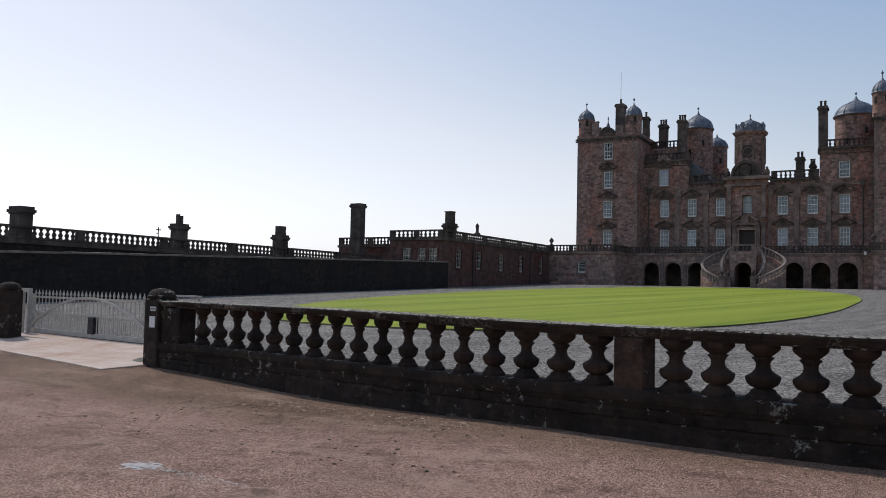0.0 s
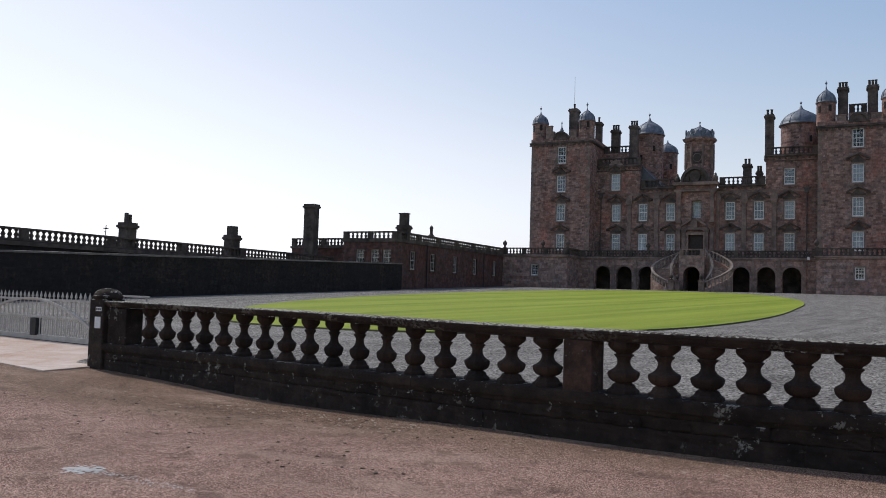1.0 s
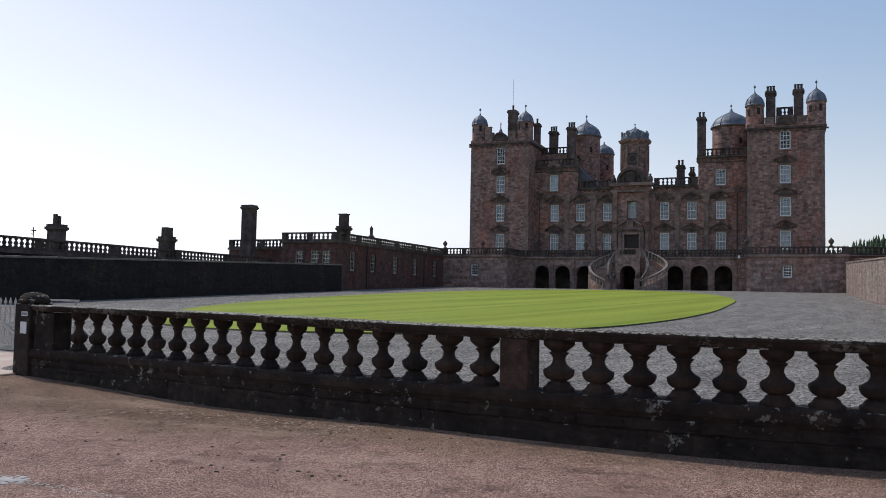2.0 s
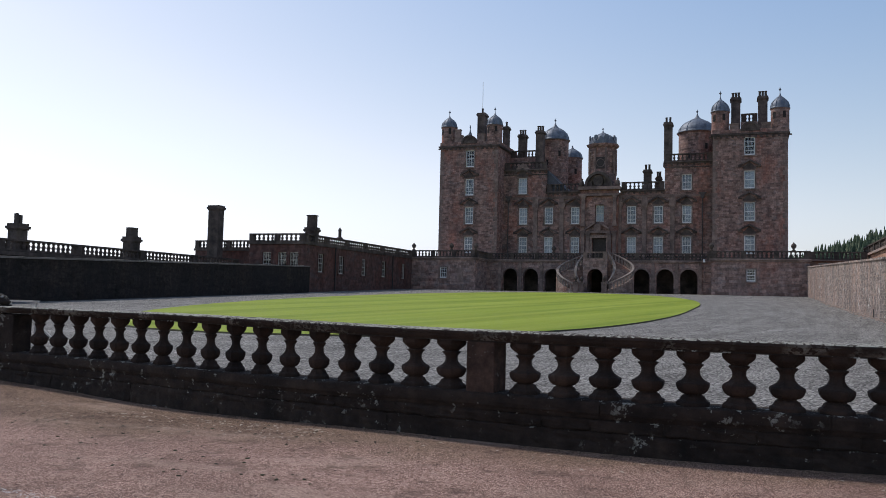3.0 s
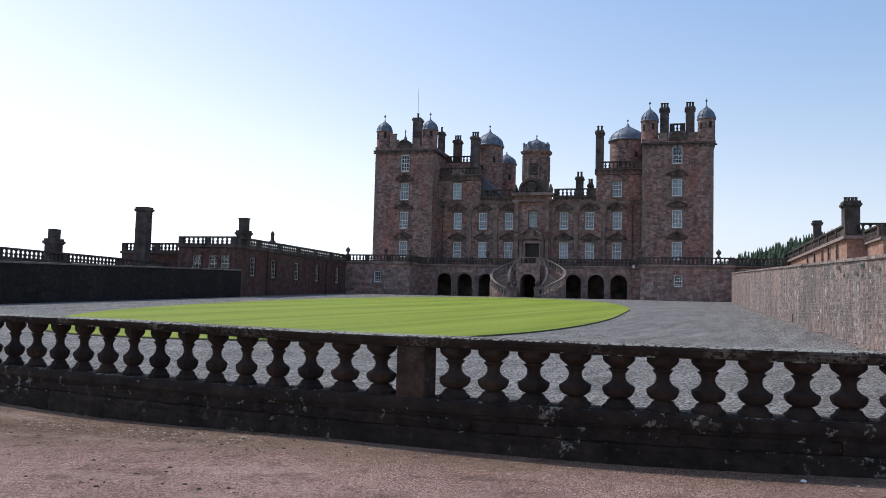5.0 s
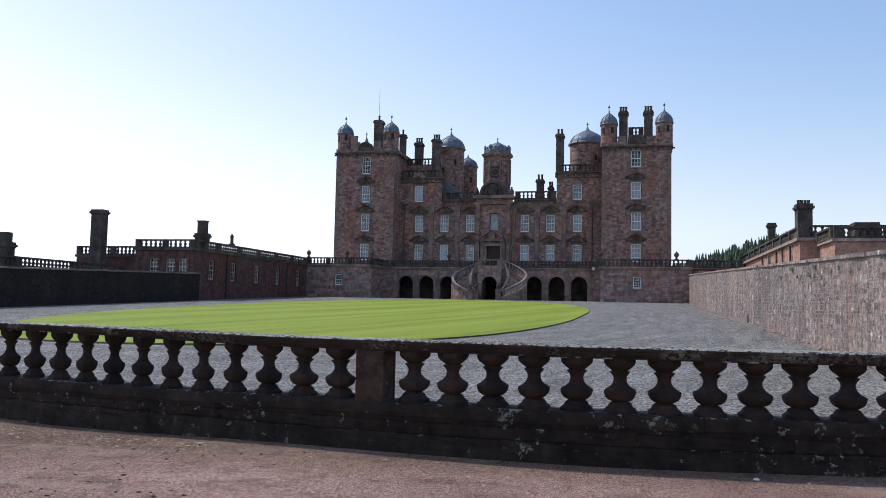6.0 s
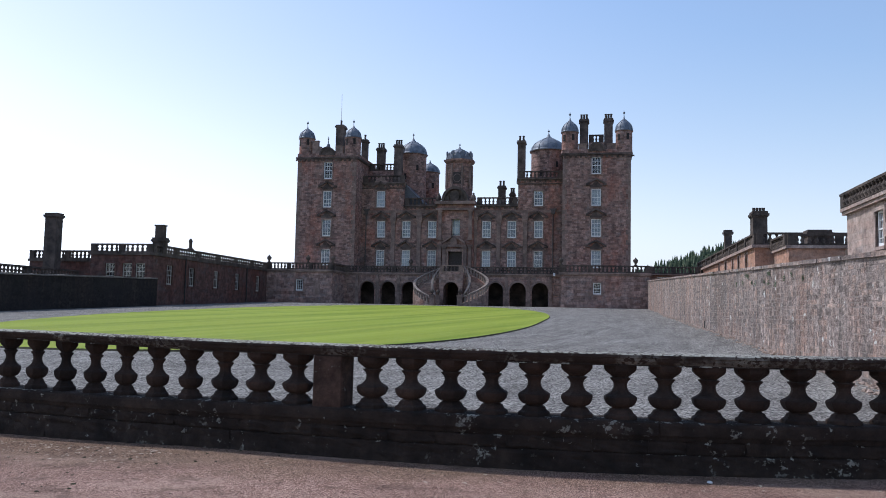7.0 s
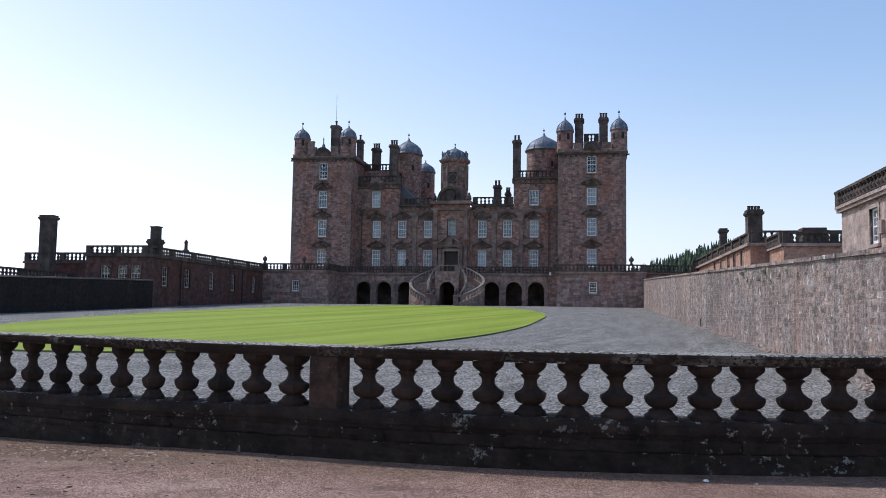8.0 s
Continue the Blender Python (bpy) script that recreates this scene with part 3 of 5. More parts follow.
cols = [-160, -60, -30, -22] + [-20 + i * 0.5 for i in range(61)] + [14, 30, 80, 160]
low, high = [], []
for x in cols:
    edge = front(min(max(x, -13.3), 6.0)) + 0.1
    low.append([bm.verts.new((x, y, 0.006 - dip(x, y))) for y in (-120, -20, 2, 5, 5.8, 6.4, 7, 7.6, 8.2, 8.8)])
    high.append(bm.verts.new((x, edge, 0.006 + max(0.0, level(edge)) - dip(x, edge))))
for i in range(len(cols) - 1):
    for k in range(9):
        bm.faces.new((low[i][k], low[i + 1][k], low[i + 1][k + 1], low[i][k + 1]))
    bm.faces.new((low[i][9], low[i + 1][9], high[i + 1], high[i]))
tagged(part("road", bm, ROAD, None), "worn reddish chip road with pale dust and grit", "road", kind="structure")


def lawn_edge(a, grow=0.0):
    c, s = math.cos(a), math.sin(a)
    n = (3.0 if s < 0 else 2.1) if c > 0 else (1.95 if s < 0 else 2.2)
    k = (abs(c) ** n + abs(s) ** n) ** (-1 / n)
    wob = 0.05 * math.sin(7 * a) + 0.03 * math.sin(17 * a + 1)
    return -16.6 + (13.6 + grow + wob * 0.5) * k * c, 54.5 + (33.2 + grow + wob) * k * s


bm = bmesh.new()
N, RINGS = 360, 26
rings = []
for k in range(RINGS + 1):
    f = k / RINGS
    ring = []
    for i in range(N):
        ex, ey = lawn_edge(2 * math.pi * i / N)
        x, y = -16.6 + (ex + 16.6) * f, 54.5 + (ey - 54.5) * f
        ring.append(bm.verts.new((x, y, level(y) + 0.055 + 0.012 * noise.noise((x * 0.6, y * 0.6, 0)))))
        if k == 0:
            break
    rings.append(ring)
for i in range(N):
    j = (i + 1) % N
    bm.faces.new((rings[0][0], rings[1][i], rings[1][j]))
    for a, b in zip(rings[1:], rings[2:]):
        bm.faces.new((a[i], b[i], b[j], a[j]))
lawn = part("lawn", bm, LAWN, None)
tagged(lawn, "oval mown lawn with light and dark green stripes", "lawn", kind="structure")
bm = bmesh.new()
edge = []
for i in range(N):
    x, y = lawn_edge(2 * math.pi * i / N)
    x2, y2 = lawn_edge(2 * math.pi * i / N, 0.07)
    edge.append((bm.verts.new((x, y, level(y) + 0.054)), bm.verts.new((x2, y2, level(y2) - 0.02))))
for a, b in zip(edge, edge[1:] + edge[:1]):
    bm.faces.new((a[0], a[1], b[1], b[0]))
part("cut_edge", bm, EARTH, lawn, "dark cut turf edge")

# ---- castle ----
FRONT, MAIN = 100.0, 103.0
castle = thing("castle", "pink sandstone castle with corner towers and lead domes", "castle")


def tower(x0, x1, wins, cx, gable_x):
    w = 1.14
    holes = [(cx - w / 2, cx + w / 2, a, b) for a, b in wins]
    bm = pierced(bmesh.new(), x0, x1, FRONT, FRONT + 0.8, 2.6, 21.2, holes)
    part("tower_wall", bm, CASTLE_STONE, castle)
    part("tower_wall", boxes((x0, x0 + 0.8, FRONT + 0.8, FRONT + 9, 2.6, 21.2)), CASTLE_STONE, castle)
    part("tower_wall", boxes((x1 - 0.8, x1, FRONT + 0.8, FRONT + 9, 2.6, 21.2)), CASTLE_STONE, castle)
    part("tower_wall", boxes((x0 + 0.8, x1 - 0.8, FRONT + 8.2, FRONT + 9, 2.6, 21.2)), CASTLE_STONE, castle)
    part("tower_roof", boxes((x0 + 0.8, x1 - 0.8, FRONT + 0.8, FRONT + 8.2, 20.9, 21.2)), LEAD, castle)
    steps = ((0.10, 21.2, 21.32), (0.22, 21.32, 21.52), (0.05, 21.52, 22.0))
    for side in (lambda e, a, b: (x0 - e, x1 + e, FRONT - e, FRONT + 0.5, a, b), lambda e, a, b: (x0 - e, x0 + 0.5, FRONT + 0.5, FRONT + 9 + e, a, b), lambda e, a, b: (x1 - 0.5, x1 + e, FRONT + 0.5, FRONT + 9 + e, a, b), lambda e, a, b: (x0 + 0.5, x1 - 0.5, FRONT + 8.5, FRONT + 9 + e, a, b)):
        part("parapet", boxes(*[side(*q) for q in steps[:2]]), SOOT_STONE, castle)
        part("parapet_wall", boxes(side(*steps[2])), CASTLE_STONE, castle)
    n = round((x1 - x0) / 0.62)
    for i in range(n):
        x = x0 + (i + 0.5) * (x1 - x0) / n
        part("corbel", prism(bmesh.new(), [(x - 0.13, 20.98), (x + 0.13, 20.98), (x + 0.13, 21.2), (x - 0.13, 21.2)], FRONT - 0.2, FRONT), SOOT_STONE, castle)
    for x in (x0 - 0.5, x1 + 0.5):
        part("water_spout", turned(lathe(bmesh.new(), [(0.12, 0), (0.09, 0.3), (0.12, 0.36), (0.12, 0.42)], 10), pose(min(max(x, x0), x1), FRONT + 0.4, 21.25, 0, 90 if x > x1 else -90, 0)), SOOT_STONE, castle)
    for x, e in ((x0, 1), (x1, -1)):
        for k in range(22):
            l = 0.55 if k % 2 else 0.34
            part("quoin", boxes((min(x, x + e * l), max(x, x + e * l), FRONT - 0.025, FRONT + 0.02, 7.2 + k * 0.62, 7.2 + k * 0.62 + 0.58)), TRIM_STONE, castle)
    for a, b in wins:
        window(castle, w, b - a, pose(cx, FRONT, a), pediment=b < 19, blind=b < 19)
    # round gablet in the parapet
    bm = prism(bmesh.new(), [(gable_x + 1.05 * math.cos(t), 21.75 + 1.1 * math.sin(t)) for t in [math.pi * i / 14 for i in range(15)]][::-1], FRONT - 0.18, FRONT + 0.45)
    prism(bm, [(gable_x + r * math.cos(t), 21.75 + r * 1.05 * math.sin(t)) for r, seq in ((1.05, range(15)), (0.82, range(14, -1, -1))) for t in [math.pi * i / 14 for i in seq]][::-1], FRONT - 0.3, FRONT - 0.18)
    part("gablet", bm, SOOT_STONE, castle)


tower(-38.0, -30.06, [(18.67, 20.86), (14.95, 17.12), (11.22, 13.4), (7.5, 9.6)], -33.87, -34.0)
tower(-3.85, 4.3, [(18.95, 21.05), (15.05, 17.15), (11.28, 13.45), (7.5, 9.65)], 0.2, 0.25)
for cx, z1, dh in ((-37.2, 24.2, 1.35), (-30.9, 24.2, 1.4), (-3.05, 24.35, 1.5), (3.5, 24.4, 1.5)):
    turret(castle, cx, 101.0, 21.95, z1, 1.0, dh, 0.75, True, ((25, 23.2), (-40, 23.1)))
# stepped stones between turrets and gablets
for a, b, h in ((-36.1, -35.3, 1.6), (-35.3, -35.0, 0.8), (-32.9, -32.0, 0.9), (-2.0, -1.0, 0.6), (1.5, 2.5, 0.6)):
    part("parapet_step", boxes((a, b, FRONT + 0.05, FRONT + 0.5, 22.0, 22.0 + h), (a - 0.06, b + 0.06, FRONT, FRONT + 0.55, 22.0 + h, 22.12 + h)), TRIM_STONE, castle)
part("finial", lathe(bmesh.new(), [(0.28, 0), (0.24, 0.25), (0.08, 0.6), (0.05, 1.0), (0.1, 1.1), (0.02, 1.45), (0, 1.5)], 10, -34.0, FRONT + 0.2, 22.8), LEAD, castle)

# main front between the towers
W = 1.1
bays = (-27.42, -24.02, -20.6, -13.53, -10.3, -6.94)
lower, upper = (7.55, 9.75), (11.38, 13.56)
holes = [(x - W / 2, x + W / 2, *z) for x in bays for z in (lower, upper)]
holes += [(-17.4 - W / 2, -17.4 + W / 2, 11.6, 13.75), (-18.3, -16.5, 6.6, 9.55)]
part("front_wall", pierced(bmesh.new(), -30.06, -3.85, MAIN, MAIN + 0.8, 2.6, 15.3, holes), CASTLE_STONE, castle)
for x in bays:
    for a, b in (lower, upper):
        window(castle, W, b - a, pose(x, MAIN, a))
window(castle, W, 2.15, pose(-17.4, MAIN, 11.6))
up_l, up_r = (15.35, 17.5), (15.45, 17.4)
part("flank_wall", pierced(bmesh.new(), -30.06, -24.4, MAIN, MAIN + 0.8, 15.3, 18.3, [(-27.55 - 0.58, -27.55 + 0.58, *up_l)]), CASTLE_STONE, castle)
part("flank_wall", pierced(bmesh.new(), -9.55, -3.85, MAIN, MAIN + 0.8, 15.3, 18.7, [(-6.97 - 0.58, -6.97 + 0.58, *up_r)]), CASTLE_STONE, castle)
window(castle, 1.16, 2.15, pose(-27.55, MAIN, up_l[0]))
window(castle, 1.16, 1.95, pose(-6.97, MAIN, up_r[0]), pediment=False)
part("rear_block", boxes((-30.06, -24.4, MAIN + 0.8, MAIN + 9, 7, 18.3), (-9.55, -3.85, MAIN + 0.8, MAIN + 9, 7, 18.7), (-24.4, -9.55, MAIN + 4, MAIN + 9, 7, 15.2)), CASTLE_STONE, castle)
part("roof", boxes((-30.06, -24.4, MAIN + 1.2, MAIN + 9, 18.3, 18.5), (-24.4, -9.55, MAIN + 0.8, MAIN + 9, 15.2, 15.4), (-9.55, -3.85, MAIN + 1.2, MAIN + 9, 18.7, 18.9)), LEAD, castle)
for x0, x1, z in ((-24.4, -19.5, 15.3), (-14.9, -9.55, 15.3), (-30.06, -24.3, 18.3), (-9.65, -3.85, 18.7)):
    bm = boxes((x0, x1, MAIN - 0.12, MAIN + 0.5, z, z + 0.14))
    box(bm, x0 - 0.05, x1 + 0.05, MAIN - 0.28, MAIN + 0.5, z + 0.14, z + 0.3)
    box(bm, x0, x1, MAIN - 0.08, MAIN, z - 0.5, z - 0.36)
    n = int((x1 - x0) / 0.6)
    for i in range(n):
        x = x0 + (i + 0.5) * (x1 - x0) / n
        box(bm, x - 0.11, x + 0.11, MAIN - 0.2, MAIN, z - 0.2, z)
    part("cornice", bm, SOOT_STONE, castle)
rail_run(castle, (-24.3, MAIN + 0.15), (-19.6, MAIN + 0.15), 15.6, 1.0, 0.5)
rail_run(castle, (-14.8, MAIN + 0.15), (-9.6, MAIN + 0.15), 15.6, 1.0, 0.5)
rail_run(castle, (-9.5, MAIN + 0.15), (-3.95, MAIN + 0.15), 19.0, 0.95, 0.5)
rail_run(castle, (-30.0, MAIN + 3), (-25.6, MAIN + 3), 20.7, 0.95, 0.5)
part("attic_wall", boxes((-30.06, -25.5, MAIN + 2.8, MAIN + 8, 18.4, 20.7)), CASTLE_STONE, castle)
prism_bm = prism(bmesh.new(), [(-28.4, 18.6), (-26.7, 18.6), (-26.7, 18.75), (-27.55, 19.45), (-28.4, 18.75)], MAIN - 0.12, MAIN - 0.03)
rail_run(castle, (-30.0, MAIN + 0.15), (-24.4, MAIN + 0.15), 18.6, 0.95, 0.5)
part("parapet_step", prism_bm, TRIM_STONE, castle)
bm = prism(bmesh.new(), [(-24.6, 18.4), (-24.3, 18.4), (-21.9, 15.9), (-21.9, 15.6), (-24.6, 15.6)], MAIN + 0.5, MAIN + 6)
part("lean_to_roof", bm, SLATE, castle)
for x0, x1 in ((-30.06, -19.8), (-15.1, -3.85)):
    part("architrave", boxes((x0, x1, MAIN - 0.1, MAIN, 14.62, 14.84), (x0, x1, MAIN - 0.16, MAIN, 14.84, 14.92)), TRIM_STONE, castle)
    part("sill_course", boxes((x0, x1, MAIN - 0.07, MAIN, 7.16, 7.36)), SOOT_STONE, castle)
# pilasters, swags and drain pipes on the front
for x in (-25.75, -22.3, -19.3, -15.0, -11.95, -8.6):
    bm = boxes((x - 0.26, x + 0.26, MAIN - 0.16, MAIN, 7.0, 13.4), (x - 0.36, x + 0.36, MAIN - 0.24, MAIN, 13.4, 13.6), (x - 0.42, x + 0.42, MAIN - 0.3, MAIN, 13.6, 14.2), (x - 0.34, x + 0.34, MAIN - 0.22, MAIN, 14.2, 14.6), (x - 0.34, x + 0.34, MAIN - 0.22, MAIN, 7.0, 7.5))
    part("pilaster", bm, TRIM_STONE, castle)
for x in (-29.4, -5.1):
    bm = lathe(bmesh.new(), [(0.07, 0), (0.07, 7.6)], 8, x, MAIN - 0.14, 6.9)
    box(bm, x - 0.22, x + 0.22, MAIN - 0.32, MAIN - 0.02, 14.4, 14.8)
    prism(bm, [(x - 0.5, 15.1), (x - 0.22, 14.8), (x + 0.22, 14.8), (x + 0.5, 15.1)][::-1], MAIN - 0.3, MAIN - 0.02)
    part("drain_pipe", bm, PIPE_LEAD, castle, "dark lead drain pipe with a hopper")

# frontispiece with the door, the round pediment and the clock cupola
FX = -17.45
bm = pierced(bmesh.new(), FX - 2.35, FX + 2.35, MAIN - 0.7, MAIN - 0.004, 6.4, 15.6, [(-17.4 - W / 2, -17.4 + W / 2, 11.6, 13.75), (-18.3, -16.5, 6.4, 9.55)])
part("frontispiece", bm, CASTLE_STONE, castle)
bm = bmesh.new()
for s in (-1, 1):
    for d, z0, z1 in ((1.95, 6.5, 10.2), (1.95, 11.0, 14.6), (1.35, 6.5, 9.9)):
        x = FX + s * d
        box(bm, x - 0.22, x + 0.22, MAIN - 1.0, MAIN - 0.7, z0, z1)
        box(bm, x - 0.32, x + 0.32, MAIN - 1.1, MAIN - 0.7, z1, z1 + 0.22)
        box(bm, x - 0.30, x + 0.30, MAIN - 1.08, MAIN - 0.7, z0, z0 + 0.35)
    prism(bm, [(FX - 0.15 + s * 0.25, 11.35), (FX - 0.15 + s * 1.5, 10.5), (FX - 0.15 + s * 1.5, 10.75), (FX - 0.15 + s * 0.25, 11.6)][::s], MAIN - 1.15, MAIN - 0.7)
box(bm, FX - 1.7, FX + 1.5, MAIN - 1.05, MAIN - 0.7, 10.12, 10.42)
box(bm, FX - 0.55, FX + 0.25, MAIN - 0.95, MAIN - 0.7, 10.42, 11.3)
box(bm, FX - 2.5, FX + 2.5, MAIN - 1.15, MAIN - 0.7, 14.82, 15.1)
box(bm, FX - 2.6, FX + 2.6, MAIN - 1.25, MAIN + 0.5, 15.6, 16.0)
part("frontispiece_trim", bm, TRIM_STONE, castle)
ROUND = [(FX - 0.1 + 1.72 * math.cos(math.pi * i / 18), 16.0 + 1.9 * math.sin(math.pi * i / 18)) for i in range(19)]
INNER = [(FX - 0.1 + 1.4 * math.cos(math.pi * i / 18), 16.0 + 1.55 * math.sin(math.pi * i / 18)) for i in range(18, -1, -1)]
bm = prism(bmesh.new(), ROUND[::-1], MAIN - 0.7, MAIN + 0.4)
prism(bm, (ROUND + INNER)[::-1], MAIN - 1.1, MAIN - 0.7)
prism(bm, [(FX - 0.1 + 0.62 * math.cos(math.pi * i / 8), 16.75 + 0.72 * math.sin(math.pi * i / 8)) for i in range(16)][::-1], MAIN - 0.92, MAIN - 0.7)
for s in (-1, 1):
    lathe(bm, [(0.2, 0), (0.34, 0.25), (0.30, 0.6), (0.12, 0.9), (0.16, 1.0), (0, 1.15)], 10, FX + s * 2.25, MAIN - 0.5, 16.0)
    box(bm, FX - 0.1 + s * 1.05 - 0.3, FX - 0.1 + s * 1.05 + 0.3, MAIN - 0.88, MAIN - 0.7, 16.1, 16.7)
part("round_pediment", bm, SOOT_STONE, castle)
part("door_surround", boxes((-18.62, -18.3, MAIN - 0.82, MAIN - 0.7, 6.57, 9.9), (-16.5, -16.18, MAIN - 0.82, MAIN - 0.7, 6.57, 9.9), (-18.3, -16.5, MAIN - 0.82, MAIN - 0.7, 9.55, 9.9)), STAIR_STONE, castle, "pale moulded stone door surround")
door = part("door", boxes((-18.3, -16.5, MAIN - 0.1, MAIN - 0.02, 6.5, 9.55)), DARK_WOOD, castle, "dark wooden entrance door in shade")
for s in (-0.45, 0.45):
    for z in (6.8, 8.2):
        part("door_panel", boxes((-17.4 + s - 0.33, -17.4 + s + 0.33, MAIN - 0.13, MAIN - 0.1, z, z + 1.15)), DARK_WOOD, door)

CX, CY = -17.55, 105.2
cup = part("cupola", lathe(bmesh.new(), [(1.8, 15.4), (1.8, 17.9), (1.7, 18.0), (1.7, 21.2), (1.8, 21.3), (2.05, 21.5), (2.15, 21.75), (1.75, 21.8)], 8, CX, CY, 0, math.pi / 8), CASTLE_STONE, castle, "octagonal stone clock cupola with a lead crown")
for i in range(8):
    m = Matrix.Translation((CX, CY, 0)) @ pose(0, 0, 0, 0, 0, 45 * i)
    ap = 1.7 * math.cos(math.pi / 8)
    bm = bmesh.new()
    for k in range(6):
        prism(bm, [(-0.36, 18.7 + k * 0.3), (0.36, 18.7 + k * 0.3), (0.36, 18.78 + k * 0.3), (-0.36, 18.78 + k * 0.3)], -ap - 0.08, -ap + 0.05)
    box(bm, -0.5, -0.38, -ap - 0.1, -ap + 0.05, 18.5, 20.7)
    box(bm, 0.38, 0.5, -ap - 0.1, -ap + 0.05, 18.5, 20.7)
    box(bm, -0.5, 0.5, -ap - 0.1, -ap + 0.05, 20.7, 20.85)
    if i:
        part("louvre", turned(bm, m), TRIM_STONE, cup)
    else:
        bm.free()
        part("clock_face", turned(boxes((-0.6, 0.6, -ap - 0.06, -ap, 18.5, 20.0)), m), DARK_WOOD, cup, "dark square clock face")
        part("clock_ring", turned(prism(bmesh.new(), [(r * math.cos(t), 19.25 + r * math.sin(t)) for r, q in ((0.55, range(25)), (0.47, range(24, -1, -1))) for t in [2 * math.pi * j / 24 for j in q]], -ap - 0.1, -ap - 0.06), m), TRIM_STONE, cup)
    part("corner_shaft", turned(lathe(bmesh.new(), [(0.13, 17.9), (0.13, 21.2)], 8, -0.68, -ap - 0.02), m), TRIM_STONE, cup)
    part("crown_scroll", turned(prism(bmesh.new(), [(-0.16, 21.8), (0.16, 21.8), (0.1, 22.2), (0.3, 22.6), (0.12, 22.9), (-0.12, 22.9), (-0.3, 22.6), (-0.1, 22.2)], -1.75, -1.6), m @ pose(0, 0, 0, 0, 0, 22.5)), LEAD, cup)
    part("crown_scroll", turned(prism(bmesh.new(), [(-0.5, 21.8), (0.5, 21.8), (0.42, 22.15), (0.2, 22.3), (0.12, 22.62), (0.0, 22.7), (-0.12, 22.62), (-0.2, 22.3), (-0.42, 22.15)], -1.72, -1.6), m), LEAD, cup)
part("crown_band", lathe(bmesh.new(), [(1.66, 21.8), (1.74, 21.95), (1.66, 22.15), (1.56, 22.3)], 24, CX, CY), LEAD, cup)
dome(cup, CX, CY, 22.25, 1.5, 1.15, 12, 0.45)

# round stair turrets behind the front
for cx, cy, z0, z1, r, dh, f in ((-24.7, 109.0, 14, 23.4, 1.85, 2.0, 0.7), (-23.2, 113.5, 14, 21.7, 1.35, 1.4, 0.1), (-6.1, 109.0, 14, 23.55, 2.3, 2.0, 0.7)):
    turret(castle, cx, cy, z0, z1, r, dh, f, False, ((32, z1 - 2.4), (-20, z1 - 3.6)))
chimney(castle, -33.3, 103.2, 21.2, 26.35, 1.0, 1.4, 1)
part("flag_pole", lathe(bmesh.new(), [(0.04, 0), (0.025, 4.2)], 6, -33.33, 103.2, 26.5), WHITE_PAINT, castle, "thin pale pole")
for a in ((-30.75, 106, 21.2, 25.0, 0.75, 0.9, 1), (-28.7, 107, 18.4, 24.0, 1.0, 1.1, 3), (-25.95, 105.8, 15.4, 24.15, 1.0, 1.2, 3), (-9.4, 105.6, 18.7, 24.35, 0.95, 1.2, 2), (-11.95, 106, 15.3, 18.5, 0.9, 1.0, 2), (-10.65, 107, 15.3, 17.7, 0.6, 0.8, 2), (-1.36, 104, 21.2, 26.6, 1.05, 1.3, 3), (1.68, 104, 21.2, 26.6, 1.05, 1.3, 3)):
    chimney(castle, *a)
rail_run(castle, (-0.75, 104.2), (1.1, 104.2), 23.6, 1.1, 0.36)
part("tower_attic", boxes((-0.8, 1.15, 103.6, 105, 21.2, 23.6)), TRIM_STONE, castle)
part("rear_wing", boxes((-36, 3, 130, 131, 2, 14)), CASTLE_STONE, castle)

# ---- terrace ----
FLOOR = 6.45
terrace = thing("terrace", "arcaded sandstone terrace with balustrade below the castle", "terrace")
BAST, ARCADE = 94.0, 99.0


def arch_wall(bm, x0, x1, y0, y1, z0, z1, arches):
    """A wall along x with round arches (centre, half width, springing)."""
    x = x0
    for cx, hw, spring in arches:
        box(bm, x, cx - hw, y0, y1, z0, z1)
        pts = [(cx - hw * math.cos(math.pi * i / 12), spring + hw * math.sin(math.pi * i / 12)) for i in range(13)]
        for (xa, za), (xb, zb) in zip(pts, pts[1:]):
            v = [bm.verts.new(p) for p in ((xa, y0, za), (xb, y0, zb), (xb, y0, z1), (xa, y0, z1), (xa, y1, za), (xb, y1, zb), (xb, y1, z1), (xa, y1, z1))]
            for f in ((0, 1, 2, 3), (5, 4, 7, 6), (1, 0, 4, 5), (3, 2, 6, 7)):
                bm.faces.new([v[i] for i in f])
        x = cx + hw
    box(bm, x, x1, y0, y1, z0, z1)
    bmesh.ops.remove_doubles(bm, verts=bm.verts[:], dist=0.0005)
    return bm


ARCHES = [(-27.93, 0.95, 4.55), (-25.27, 0.95, 4.55), (-22.54, 0.95, 4.55), (-16.95, 1.0, 4.5), (-11.8, 0.95, 4.6), (-9.08, 0.98, 4.6), (-6.4, 0.98, 4.6)]
bm = arch_wall(bmesh.new(), -30.9, -3.72, ARCADE, ARCADE + 0.7, 2.5, FLOOR, ARCHES)
part("arcade_wall", bm, TERRACE_STONE, terrace)
# dark rail stone here paints in the deep shade inside the arches
part("arcade_back", boxes((-30.9, -3.72, ARCADE + 3.6, ARCADE + 3.9, 2.5, FLOOR)), RAIL_STONE, terrace)
part("terrace_floor", boxes((-30.9, -3.7, ARCADE + 0.02, MAIN, FLOOR, FLOOR + 0.12), (-39.2, -30.9, BAST + 0.5, FRONT + 5, FLOOR, FLOOR + 0.12), (-3.7, 12, BAST + 0.5, FRONT + 5, FLOOR, FLOOR + 0.12)), TRIM_STONE, terrace)
